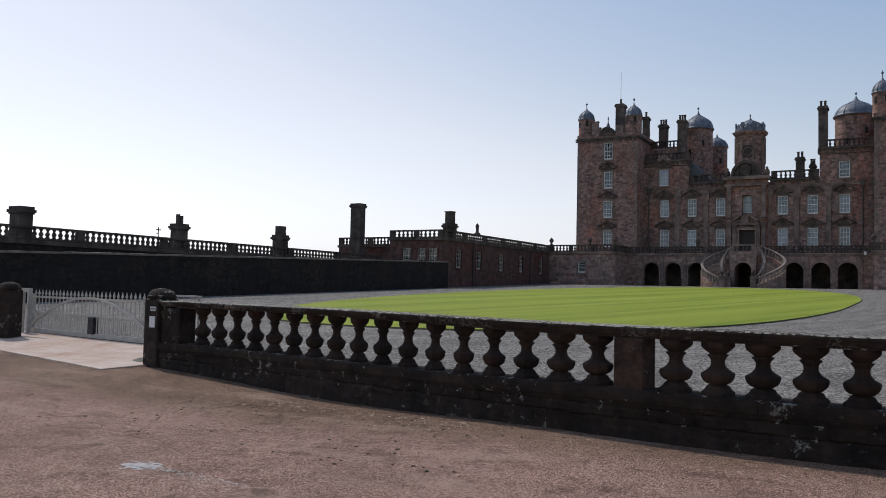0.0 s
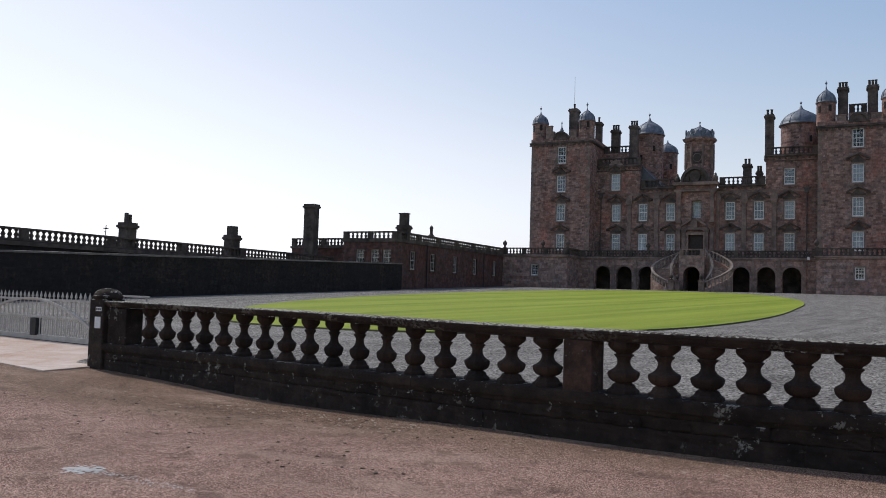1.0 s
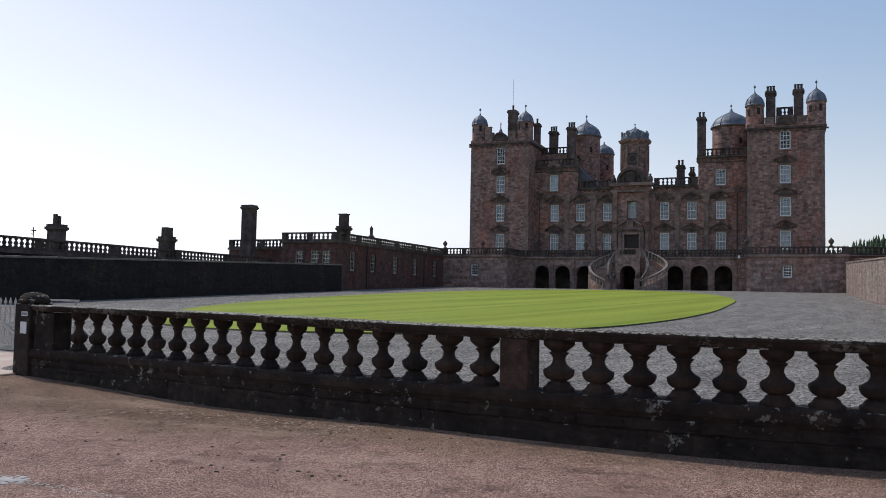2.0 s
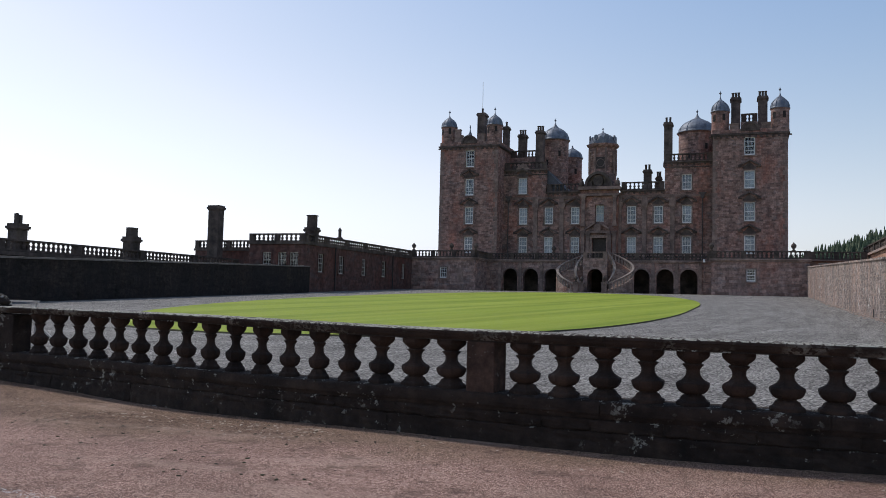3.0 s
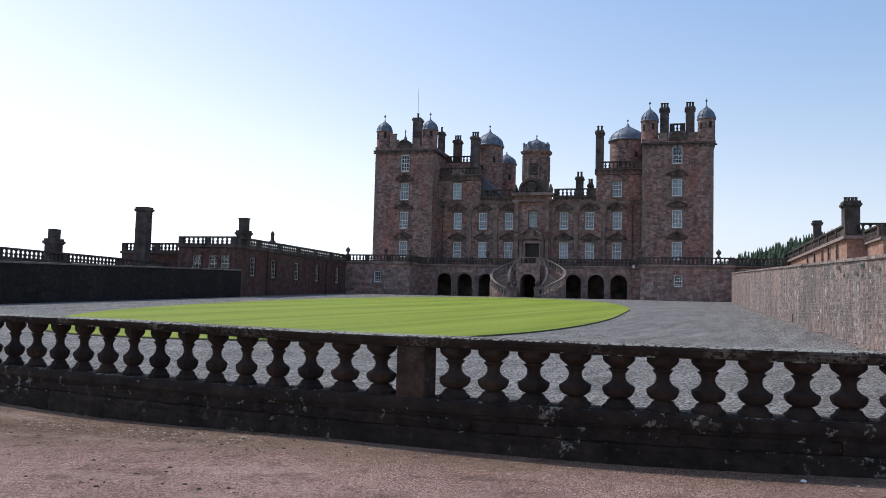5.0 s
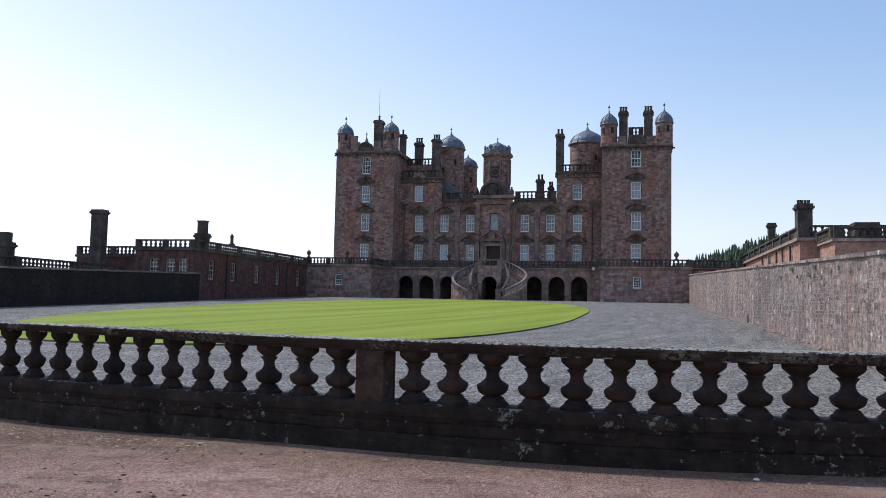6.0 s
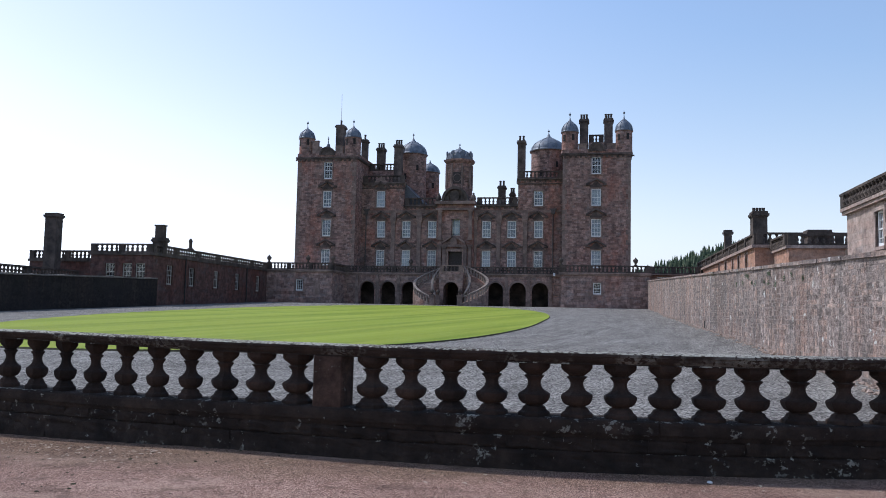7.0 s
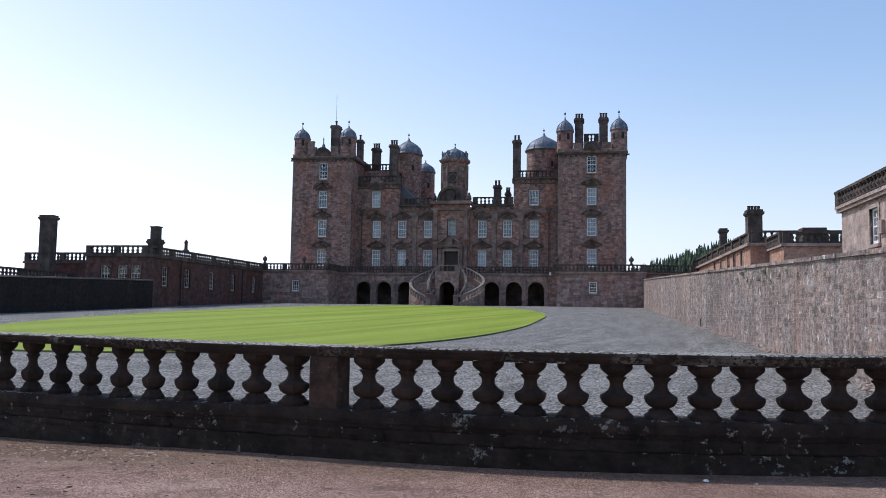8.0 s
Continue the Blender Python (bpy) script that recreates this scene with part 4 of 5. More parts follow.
for cx, hw, spring in ARCHES:
    ring = [(cx - hw * k * math.cos(math.pi * i / 12), spring + hw * k * math.sin(math.pi * i / 12)) for k, q in ((1.0, range(13)), (1.2, range(12, -1, -1))) for i in q]
    part("arch_moulding", prism(bmesh.new(), ring[::-1], ARCADE - 0.06, ARCADE + 0.05), TRIM_STONE, terrace)
piers = [-29.25, -26.6, -23.9, -21.2, -13.2, -10.44, -7.74, -5.1]
for x in piers:
    part("arcade_pier", boxes((x - 0.2, x + 0.2, ARCADE - 0.14, ARCADE, 2.5, 5.6), (x - 0.26, x + 0.26, ARCADE - 0.2, ARCADE, 5.6, 5.8), (x - 0.26, x + 0.26, ARCADE - 0.2, ARCADE, 2.5, 2.95), (x - 0.16, x + 0.16, ARCADE - 0.2, ARCADE, 5.8, 6.3)), TRIM_STONE, terrace)
bm = pierced(bmesh.new(), -39.2, -30.9, BAST, BAST + 0.7, 2.3, FLOOR, [(-35.45, -34.55, 4.05, 5.4)])
box(bm, -31.6, -30.9, BAST + 0.7, ARCADE, 2.3, FLOOR)
part("bastion_wall", bm, TERRACE_STONE, terrace)
bm = pierced(bmesh.new(), -3.72, 6.2, BAST, BAST + 0.7, 2.3, FLOOR, [(-0.1, 0.8, 4.15, 5.45)])
box(bm, -3.72, -3.02, BAST + 0.7, ARCADE, 2.3, FLOOR)
box(bm, 6.2, 14, BAST + 1.0, BAST + 1.7, 2.3, FLOOR)
part("bastion_wall", bm, TERRACE_STONE, terrace)
window(terrace, 0.9, 1.35, pose(-35.0, BAST, 4.05), False, False, 4, 3)
window(terrace, 0.9, 1.3, pose(0.35, BAST, 4.15), False, False, 4, 3)
window(terrace, 0.62, 1.0, pose(-4.25, ARCADE - 0.02, 4.2), False, False, 3, 2)
window(terrace, 0.62, 1.0, pose(-30.05, ARCADE - 0.02, 4.1), False, False, 3, 2)
part("niche", boxes((-33.2, -32.4, BAST - 0.03, BAST + 0.02, 3.6, 5.3)), TRIM_STONE, terrace)
for x in (-2.3, 2.5):
    part("blocked_opening", boxes((x, x + 0.8, BAST - 0.02, BAST + 0.05, 3.9, 5.6)), TERRACE_STONE, terrace)
bm = bmesh.new()
for z, e in ((FLOOR - 0.16, 0.12), (FLOOR, 0.22)):
    box(bm, -39.3, -30.9 + e, BAST - e, BAST + 0.4, z, z + 0.16)
    box(bm, -31.3, -30.9 + e, BAST + 0.4, ARCADE - e, z, z + 0.16)
    box(bm, -30.9 + e, -3.72 - e, ARCADE - e, ARCADE + 0.02, z, z + 0.16)
    box(bm, -3.72 - e, -3.3, BAST - e, ARCADE - e, z, z + 0.16)
    box(bm, -3.3, 6.3, BAST - e, BAST + 0.4, z, z + 0.16)
part("string_course", bm, TRIM_STONE, terrace)
RZ = FLOOR + 0.16
rail_run(terrace, (-39.2, BAST + 0.1), (-30.9, BAST + 0.1), RZ, 0.84, 0.44, 2)
rail_run(terrace, (-30.85, BAST + 0.1), (-30.85, ARCADE), RZ, 0.84, 0.44, 0)
rail_run(terrace, (-30.8, ARCADE + 0.1), (-18.2, ARCADE + 0.1), RZ, 0.84, 0.44, 3)
rail_run(terrace, (-15.2, ARCADE + 0.1), (-3.7, ARCADE + 0.1), RZ, 0.84, 0.44, 3)
rail_run(terrace, (-3.7, BAST + 0.1), (-3.7, ARCADE), RZ, 0.84, 0.44, 0)
rail_run(terrace, (-3.7, BAST + 0.12), (6.2, BAST + 0.12), RZ, 0.84, 0.44, 2)
rail_run(terrace, (6.2, BAST + 1.2), (14, BAST + 1.2), RZ, 0.84, 0.44, 2)


def urn(parent, x, y, z, k=1.0):
    return part("urn", lathe(bmesh.new(), [(0.2 * k, 0), (0.2 * k, 0.08 * k), (0.09 * k, 0.16 * k), (0.12 * k, 0.24 * k), (0.26 * k, 0.42 * k), (0.28 * k, 0.6 * k), (0.18 * k, 0.74 * k), (0.1 * k, 0.8 * k), (0.05 * k, 0.9 * k), (0, 0.95 * k)], 12, x, y, z), RAIL_STONE, parent, "", True)


for x, y in ((-39.0, BAST + 0.1), (-34.0, BAST + 0.1), (-30.9, BAST + 0.1), (-22.4, ARCADE + 0.1), (-3.7, BAST + 0.1), (4.6, BAST + 0.12)):
    urn(terrace, x, y, RZ + 0.84)
part("lamp_bracket", boxes((-4.72, -4.64, ARCADE - 0.35, ARCADE, 6.5, 6.6), (-4.8, -4.56, ARCADE - 0.5, ARCADE - 0.3, 6.4, 6.75)), WHITE_PAINT, terrace, "small white lamp on the terrace wall")

# ---- horseshoe staircase ----
stairs = thing("staircase", "curved double stone staircase with balustrades", "staircase")
SX = -16.65
LAND = FLOOR + 0.12
part("landing", boxes((SX - 1.4, SX - 0.95, 95.6, ARCADE - 0.24, 2.4, LAND), (SX + 0.95, SX + 1.4, 95.6, ARCADE - 0.24, 2.4, LAND), (SX - 0.95, SX + 0.95, 95.6, ARCADE - 0.24, 5.7, LAND)), TERRACE_STONE, stairs)
part("landing_arch", arch_wall(bmesh.new(), SX - 1.4, SX + 1.4, 95.3, 95.6, 2.4, LAND, [(SX, 0.9, 4.5)]), TERRACE_STONE, stairs)
rail_run(stairs, (SX - 1.4, 95.45), (SX + 1.4, 95.45), LAND, 0.84, 0.42, mat=TRIM_STONE)
SPAN = 24
STAIR_BALUSTER = FAR_BALUSTER.copy()
STAIR_BALUSTER.materials[0] = STAIR_RAIL
for s in (-1, 1):
    def way(u, off=0.0):
        """The flight's middle line from the landing (u = 0) out, round and back to the court (u = 1)."""
        a = math.pi * (0.49 - 0.95 * u)
        rx, ry = 2.1 + off, 2.1 + off
        return SX + s * (1.2 + rx * math.cos(a)), 95.3 + ry * math.sin(a)
    base = level(92)
    for i in range(SPAN):
        u0, u1 = i / SPAN, (i + 1) / SPAN
        z = LAND - (LAND - base) * (i + 1) / (SPAN + 1)
        q = [way(u0, -0.95), way(u1, -0.95), way(u1, 0.95), way(u0, 0.95)]
        bm = bmesh.new()
        lo = [bm.verts.new((*p, base - 0.15)) for p in q]
        hi = [bm.verts.new((*p, z)) for p in q]
        bm.faces.new(hi)
        bm.faces.new(lo[::-1])
        for k in range(4):
            j = (k + 1) % 4
            bm.faces.new((lo[k], lo[j], hi[j], hi[k]))
        bmesh.ops.recalc_face_normals(bm, faces=bm.faces[:])
        part("step", bm, STAIR_STONE, stairs)
    for off in (-1.05, 1.05):
        for nm, t, lo_, hi_ in (("string_wall", 0.13, -9, 0.12), ("coping", 0.14, 0.84, 0.95)):
            bm = bmesh.new()
            last = None
            for i in range(SPAN + 1):
                u = i / SPAN
                z = LAND - (LAND - base) * u
                ring = [bm.verts.new((*way(u, off + d), max(base - 0.15, z + e))) for d, e in ((-t, lo_), (t, lo_), (t, hi_), (-t, hi_))]
                if last:
                    for k in range(4):
                        j = (k + 1) % 4
                        bm.faces.new((last[k], last[j], ring[j], ring[k]))
                else:
                    bm.faces.new(ring[::-1])
                last = ring
            bm.faces.new(last)
            bmesh.ops.recalc_face_normals(bm, faces=bm.faces[:])
            part(nm, bm, (STAIR_STONE if off > 0 else TERRACE_STONE) if nm == "string_wall" else STAIR_RAIL, stairs)
        count = 22 if off > 0 else 9
        for i in range(count):
            u = (i + 0.5) / count
            x, y = way(u, off)
            share("baluster", STAIR_BALUSTER, stairs, Matrix.Translation((x, y, LAND - (LAND - base) * u + 0.11)) @ Matrix.Diagonal((0.8, 0.8, 1.18, 1)))
        x, y = way(1.0, off)
        part("newel", boxes((x - 0.26, x + 0.26, y - 0.26, y + 0.26, base - 0.1, base + 1.05), (x - 0.32, x + 0.32, y - 0.32, y + 0.32, base + 1.05, base + 1.2)), TRIM_STONE, stairs)
        urn(stairs, x, y, base + 1.2, 0.8)

# ---- long court walls ----
def stone_wall(name, label, x, y0, y1, tops, facing, thick, palette, near, course=0.21, block=0.34):
    """A rubble wall along y whose face looks along facing (1: +x, -1: -x). tops: (y, height) along it."""
    wall = tagged(new(name), label, "wall", kind="structure")

    def top(y):
        for (ya, za), (yb, zb) in zip(tops, tops[1:]):
            if y <= yb or (yb, zb) == tops[-1]:
                return za + (zb - za) * (y - ya) / (yb - ya)
    n = 24
    bm = bmesh.new()
    a = x - facing * 0.003
    b = x - facing * thick
    prev = None
    for i in range(n + 1):
        y = y0 + (y1 - y0) * i / n
        ring = [bm.verts.new(p) for p in ((a, y, level(y) - 0.3), (b, y, level(y) - 0.3), (b, y, top(y)), (a, y, top(y)))]
        if prev:
            for k in range(4):
                j = (k + 1) % 4
                bm.faces.new((prev[k], prev[j], ring[j], ring[k]))
        else:
            bm.faces.new(ring)
        prev = ring
    bm.faces.new(prev[::-1])
    bmesh.ops.recalc_face_normals(bm, faces=bm.faces[:])
    part("core", bm, palette[0], wall)
    if facing < 0:
        # dark block in place of the hole's shaded inside
        part("drain_hole", boxes((x - 0.02, x + 0.2, 45.75, 46.1, level(46) + 0.02, level(46) + 0.42)), DARK_ROOM, wall, "dark square drain hole")
    # coping stones
    bm = bmesh.new()
    y = y0
    rnd = random.Random(name)
    while y < y1:
        l = min(rnd.uniform(0.9, 1.5), y1 - y)
        ya, yb = y + 0.008, y + l - 0.008
        e = rnd.uniform(0.05, 0.09)
        v = []
        for yy in (ya, yb):
            for xx, zz in ((x + facing * e, 0), (b - facing * 0.05, 0), (b - facing * 0.05, 0.13), (x + facing * e, 0.11)):
                v.append(bm.verts.new((xx, yy, top(yy) + zz + rnd.uniform(-0.008, 0.008))))
        for f in ((0, 1, 2, 3), (7, 6, 5, 4), (0, 4, 5, 1), (1, 5, 6, 2), (2, 6, 7, 3), (3, 7, 4, 0)):
            bm.faces.new([v[i] for i in f])
        y += l
    bmesh.ops.recalc_face_normals(bm, faces=bm.faces[:])
    part("coping", bm, palette[2], wall)
    # face stones, proud of the core by uneven amounts
    single, verts, faces = [], [], []
    z = -0.2
    zmax = max(t for _, t in tops)
    while z < zmax:
        h = course * rnd.uniform(0.6, 1.35)
        joint = 0.005
        y = y0 + rnd.uniform(0, block)
        while y < y1 - 0.2:
            l = min(block * rnd.choice((0.5, 0.7, 0.9, 1.2, 1.8)) * rnd.uniform(0.85, 1.15), y1 - y)
            ym = y + l / 2
            lo, hi = max(z, level(ym) - 0.1), min(z + h, top(ym) - 0.005)
            if hi - lo > 0.06 and l > 0.12:
                single.append((y + joint, y + l - joint, lo + joint, hi - joint, rnd.uniform(0.001, 0.006)))
            y += l
        z += h
    single.sort(key=lambda q: abs((q[0] + q[1]) / 2 - near))

    def block_mesh(ya, yb, za, zb, d):
        xf, xb = x + facing * d, x - facing * 0.05
        c = 0.004
        j = [rnd.uniform(-0.018, 0.018) for _ in range(8)]
        return [(xb, ya, za), (xb, yb, za), (xb, yb, zb), (xb, ya, zb),
                (xf, ya + c + j[0], za + c + j[1]), (xf, yb - c + j[2], za + c + j[3]), (xf, yb - c + j[4], zb - c + j[5]), (xf, ya + c + j[6], zb - c + j[7])]
    FACES = [(4, 5, 6, 7), (0, 1, 5, 4), (1, 2, 6, 5), (2, 3, 7, 6), (3, 0, 4, 7)]
    if facing < 0:
        FACES = [f[::-1] for f in FACES]
    for i, q in enumerate(single):
        vs = block_mesh(*q)
        if i < 300:
            me = bpy.data.meshes.new("stone")
            me.from_pydata(vs, [], FACES)
            me.materials.append(palette[1])
            ob = new("stone", me)
            ob.parent = wall
        else:
            k = len(verts)
            verts += vs
            faces += [tuple(k + t for t in f) for f in FACES]
    if faces:
        me = bpy.data.meshes.new("far_stones")
        me.from_pydata(verts, [], faces)
        me.materials.append(palette[1])
        ob = new("far_stones", me)
        ob.parent = wall
        tagged(ob, kind="stuff")
    return wall


def rubble(name, stops, streaks, dark, lichen, pale_amount=0.55):
    m = Nodes(name, rough=0.92, spec=0.2)
    isl = m.node("ShaderNodeNewGeometry").outputs["Random Per Island"]
    obj = m.node("ShaderNodeObjectInfo").outputs["Random"]
    mixed = m.math("FRACT", m.math("ADD", isl, m.math("MULTIPLY", obj, 7.3)))
    c = m.ramp(mixed, stops)
    grain = m.noise(16, 6, 0.7)
    c = m.mix(0.5, c, m.ramp(grain, [(0.3, (0.35, 0.33, 0.32)), (0.7, (1, 1, 1))]), "MULTIPLY")
    warm = m.noise(1.0, 8, 0.74, m.stretch(0.5, 0.5, 0.16))
    c = m.mix(m.ramp(warm, [(0.47, (0, 0, 0)), (0.60, (pale_amount,) * 3)]), c, (0.52, 0.325, 0.245))
    mottle = m.noise(3.4, 8, 0.76, m.stretch(1, 1, 1.5))
    c = m.mix(0.85, c, m.ramp(mottle, [(0.38, (0.30, 0.295, 0.295)), (0.54, (0.95, 0.95, 0.95)), (0.66, (1.35, 1.31, 1.26))]), "MULTIPLY")
    st = m.noise(1.0, 8, 0.72, m.stretch(2.6, 2.6, 0.2))
    c = m.mix(m.ramp(st, [(0.44, (0, 0, 0)), (0.58, (streaks, streaks, streaks))]), c, dark)
    soot = m.noise(1.0, 8, 0.75, m.stretch(0.13, 0.13, 0.22))
    c = m.mix(m.ramp(soot, [(0.47, (0, 0, 0)), (0.62, (0.6, 0.6, 0.6))]), c, tuple(1.25 * v for v in dark))
    wash = m.noise(1.0, 7, 0.7, m.stretch(4.0, 4.0, 0.35))
    c = m.mix(m.ramp(wash, [(0.60, (0, 0, 0)), (0.70, (0.8 * pale_amount,) * 3)]), c, (0.60, 0.50, 0.44))
    spots = m.noise(2.6, 8, 0.62)
    c = m.mix(m.ramp(spots, [(0.74 - lichen, (0, 0, 0)), (0.76 - lichen, (0.9, 0.9, 0.9))]), c, (0.66, 0.66, 0.62))
    fleck = m.noise(11.0, 6, 0.6)
    c = m.mix(m.ramp(fleck, [(0.765 - lichen, (0, 0, 0)), (0.79 - lichen, (0.8, 0.8, 0.8))]), c, (0.58, 0.56, 0.50))
    m.color(c)
    m.bump(m.math("ADD", grain, m.math("ADD", m.noise(5, 6), mottle)), 0.9, 0.06)
    return m.mat


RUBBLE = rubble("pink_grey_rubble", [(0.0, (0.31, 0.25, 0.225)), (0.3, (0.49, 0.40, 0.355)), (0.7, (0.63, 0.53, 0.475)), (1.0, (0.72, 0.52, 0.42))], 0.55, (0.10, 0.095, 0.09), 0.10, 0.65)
# rubble for the unlit west faces, their shade put into the near-black colour
RUBBLE_DARK = rubble("shade_dark_rubble", [(0.0, (0.030, 0.026, 0.024)), (0.5, (0.042, 0.036, 0.033)), (1.0, (0.055, 0.046, 0.041))], 0.6, (0.022, 0.02, 0.02), -0.05, 0.04)
MORTAR = stone("old_mortar", (0.36, 0.295, 0.26), (0.54, 0.45, 0.40), (0.16, 0.145, 0.135), 0.55, 0.0, 1.0, 0.0)
stone_wall("wall_east", "tall weathered pink and grey rubble wall with stone coping", 5.9, 9.6, 93.9, [(9, 2.66), (20, 3.05), (60, 4.5), (94, 5.7)], -1, 0.6, (MORTAR, RUBBLE, RUBBLE), 22, 0.165, 0.30)
stone_wall("wall_west", "tall rubble wall, coloured dark for shade, with pale coping", -38.5, 14.5, 67.5, [(14, 2.6), (30, 3.1), (50, 3.68), (68, 4.2)], 1, 0.6, (RUBBLE_DARK, RUBBLE_DARK, WALL_COPING), 30, 0.3, 0.7)

# ---- west side: long range behind the wall, and the wing ----
west_range = thing("west_range", "long stone range, coloured dark for shade, with a balustraded roof and chimneys", "building")
# shade on this wall is in the rubble's dark colour
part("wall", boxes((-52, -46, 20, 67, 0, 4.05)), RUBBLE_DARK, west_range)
part("roof", boxes((-51.8, -46.2, 20.2, 66.8, 4.05, 4.12)), LEAD, west_range)
part("string_course", boxes((-46.0, -45.85, 20, 67, 3.75, 4.02)), RAIL_STONE, west_range)
rail_run(west_range, (-46.15, 20), (-46.15, 67), 4.05, 0.80, 0.45, 6)
chimney(west_range, -46.6, 29.7, 3.9, 6.0, 1.0, 0.85, 0, mat=RAIL_STONE)
chimney(west_range, -46.6, 41.9, 3.9, 5.95, 0.8, 0.9, 0, mat=RAIL_STONE, caps=False)
part("chimney_pot", boxes((-46.72, -46.5, 41.65, 41.85, 5.95, 6.65), (-46.72, -46.5, 41.95, 42.15, 5.95, 6.55)), POT_CLAY, west_range)
chimney(west_range, -46.6, 52.9, 3.9, 5.9, 0.85, 1.0, 0, mat=RAIL_STONE, caps=False)
part("chimney_pot", boxes((-46.85, -46.35, 52.5, 53.3, 5.9, 6.65)), POT_CLAY, west_range)
part("weather_vane", boxes((-46.62, -46.58, 39.98, 40.02, 4.8, 5.6), (-46.62, -46.58, 39.8, 40.2, 5.35, 5.42), (-46.62, -46.58, 39.85, 40.0, 5.1, 5.16)), IRON, west_range)

west_wing = thing("west_wing", "red sandstone wing with sash windows and roof balustrade", "building")
wins = [70.8, 75.1, 80.4, 85.6, 91.3]
bm = pierced(bmesh.new(), 67.6, 94.0, -0.6, 0.0, 1.2, 6.45, [(y - 0.55, y + 0.55, 3.8, 5.6) for y in wins])
bmesh.ops.rotate(bm, cent=(0, 0, 0), matrix=Matrix.Rotation(math.pi / 2, 3, "Z"), verts=bm.verts[:])
bmesh.ops.translate(bm, vec=(-39.8, 0, 0), verts=bm.verts[:])
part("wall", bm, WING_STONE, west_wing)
# greyer paint stands in for white sashes in shade
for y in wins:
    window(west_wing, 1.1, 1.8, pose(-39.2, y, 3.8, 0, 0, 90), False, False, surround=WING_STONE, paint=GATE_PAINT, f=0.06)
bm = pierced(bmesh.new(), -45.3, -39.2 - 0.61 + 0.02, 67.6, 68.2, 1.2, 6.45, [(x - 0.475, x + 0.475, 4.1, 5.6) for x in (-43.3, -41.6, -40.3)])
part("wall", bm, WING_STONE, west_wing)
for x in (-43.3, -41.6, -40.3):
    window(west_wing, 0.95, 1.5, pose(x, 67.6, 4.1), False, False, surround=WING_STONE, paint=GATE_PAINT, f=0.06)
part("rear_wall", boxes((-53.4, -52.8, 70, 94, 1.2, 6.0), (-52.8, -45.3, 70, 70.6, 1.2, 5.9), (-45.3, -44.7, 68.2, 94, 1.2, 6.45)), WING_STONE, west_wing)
part("roof", boxes((-45.3, -39.3, 67.7, 94, 6.45, 6.5), (-53.4, -45.3, 70, 94, 5.9, 5.95)), LEAD, west_wing)
part("cornice", boxes((-45.4, -39.08, 67.45, 67.75, 6.35, 6.6), (-39.35, -39.08, 67.75, 94, 6.35, 6.6), (-53.5, -45.4, 69.85, 70.2, 5.85, 6.08)), RAIL_STONE, west_wing)
rail_run(west_wing, (-45.3, 67.7), (-39.2, 67.7), 6.58, 0.8, 0.45, 1)
rail_run(west_wing, (-39.25, 67.7), (-39.25, 94.0), 6.58, 0.8, 0.45, 5)
rail_run(west_wing, (-53.4, 70.1), (-45.4, 70.1), 6.06, 0.85, 0.45, 1)
chimney(west_wing, -49.5, 67.9, 1.2, 10.2, 1.2, 0.9, 0, mat=RAIL_STONE, caps=False)
chimney(west_wing, -39.6, 69.6, 6.45, 8.1, 1.1, 0.8, 0, mat=RAIL_STONE, caps=False)
part("chimney_head", boxes((-40.0, -39.2, 69.3, 69.9, 8.1, 9.2), (-40.06, -39.14, 69.24, 69.96, 9.2, 9.3)), RAIL_STONE, west_wing)
part("finial", lathe(bmesh.new(), [(0.35, 0), (0.35, 0.2), (0.16, 0.35), (0.16, 0.9), (0.22, 0.95), (0.1, 1.2), (0, 1.3)], 10, -39.5, 75.2, 7.3), RAIL_STONE, west_wing)
for y in (73.7, 88.0):
    part("drain_pipe", lathe(bmesh.new(), [(0.06, 0), (0.06, 4.6)], 8, -39.1, y, 1.9), IRON, west_wing, "black iron drain pipe")

# ---- east side: wing, terrace pavilion ----
east_wing = thing("east_wing", "sunlit orange sandstone wing with roof balustrade", "building")
ew = [68.5, 72.0, 75.0, 79.0, 83.0]
bm = pierced(bmesh.new(), -100, -65.0, -0.6, 0.0, 1.2, 7.3, [(-y - 0.45, -y + 0.45, 5.6, 7.0) for y in ew])
bmesh.ops.rotate(bm, cent=(0, 0, 0), matrix=Matrix.Rotation(-math.pi / 2, 3, "Z"), verts=bm.verts[:])
bmesh.ops.translate(bm, vec=(12.6, 0, 0), verts=bm.verts[:])
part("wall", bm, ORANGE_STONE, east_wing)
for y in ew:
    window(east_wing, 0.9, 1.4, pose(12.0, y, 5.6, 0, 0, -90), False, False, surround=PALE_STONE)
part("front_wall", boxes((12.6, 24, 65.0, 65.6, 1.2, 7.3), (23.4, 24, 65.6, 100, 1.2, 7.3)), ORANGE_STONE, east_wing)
part("cornice", boxes((11.75, 12.25, 64.75, 100, 7.1, 7.32), (12.25, 24, 64.75, 65.1, 7.1, 7.32)), PALE_STONE, east_wing)
part("roof", boxes((12.2, 24, 65.2, 100, 7.3, 7.36)), LEAD, east_wing)
rail_run(east_wing, (12.1, 65.1), (12.1, 100), 7.32, 0.9, 0.45, 8)
rail_run(east_wing, (12.1, 65.15), (24, 65.15), 7.32, 0.95, 0.5, 2)
ch = chimney(east_wing, 12.55, 66.4, 7.3, 10.0, 1.05, 1.2, 0, mat=RAIL_STONE)
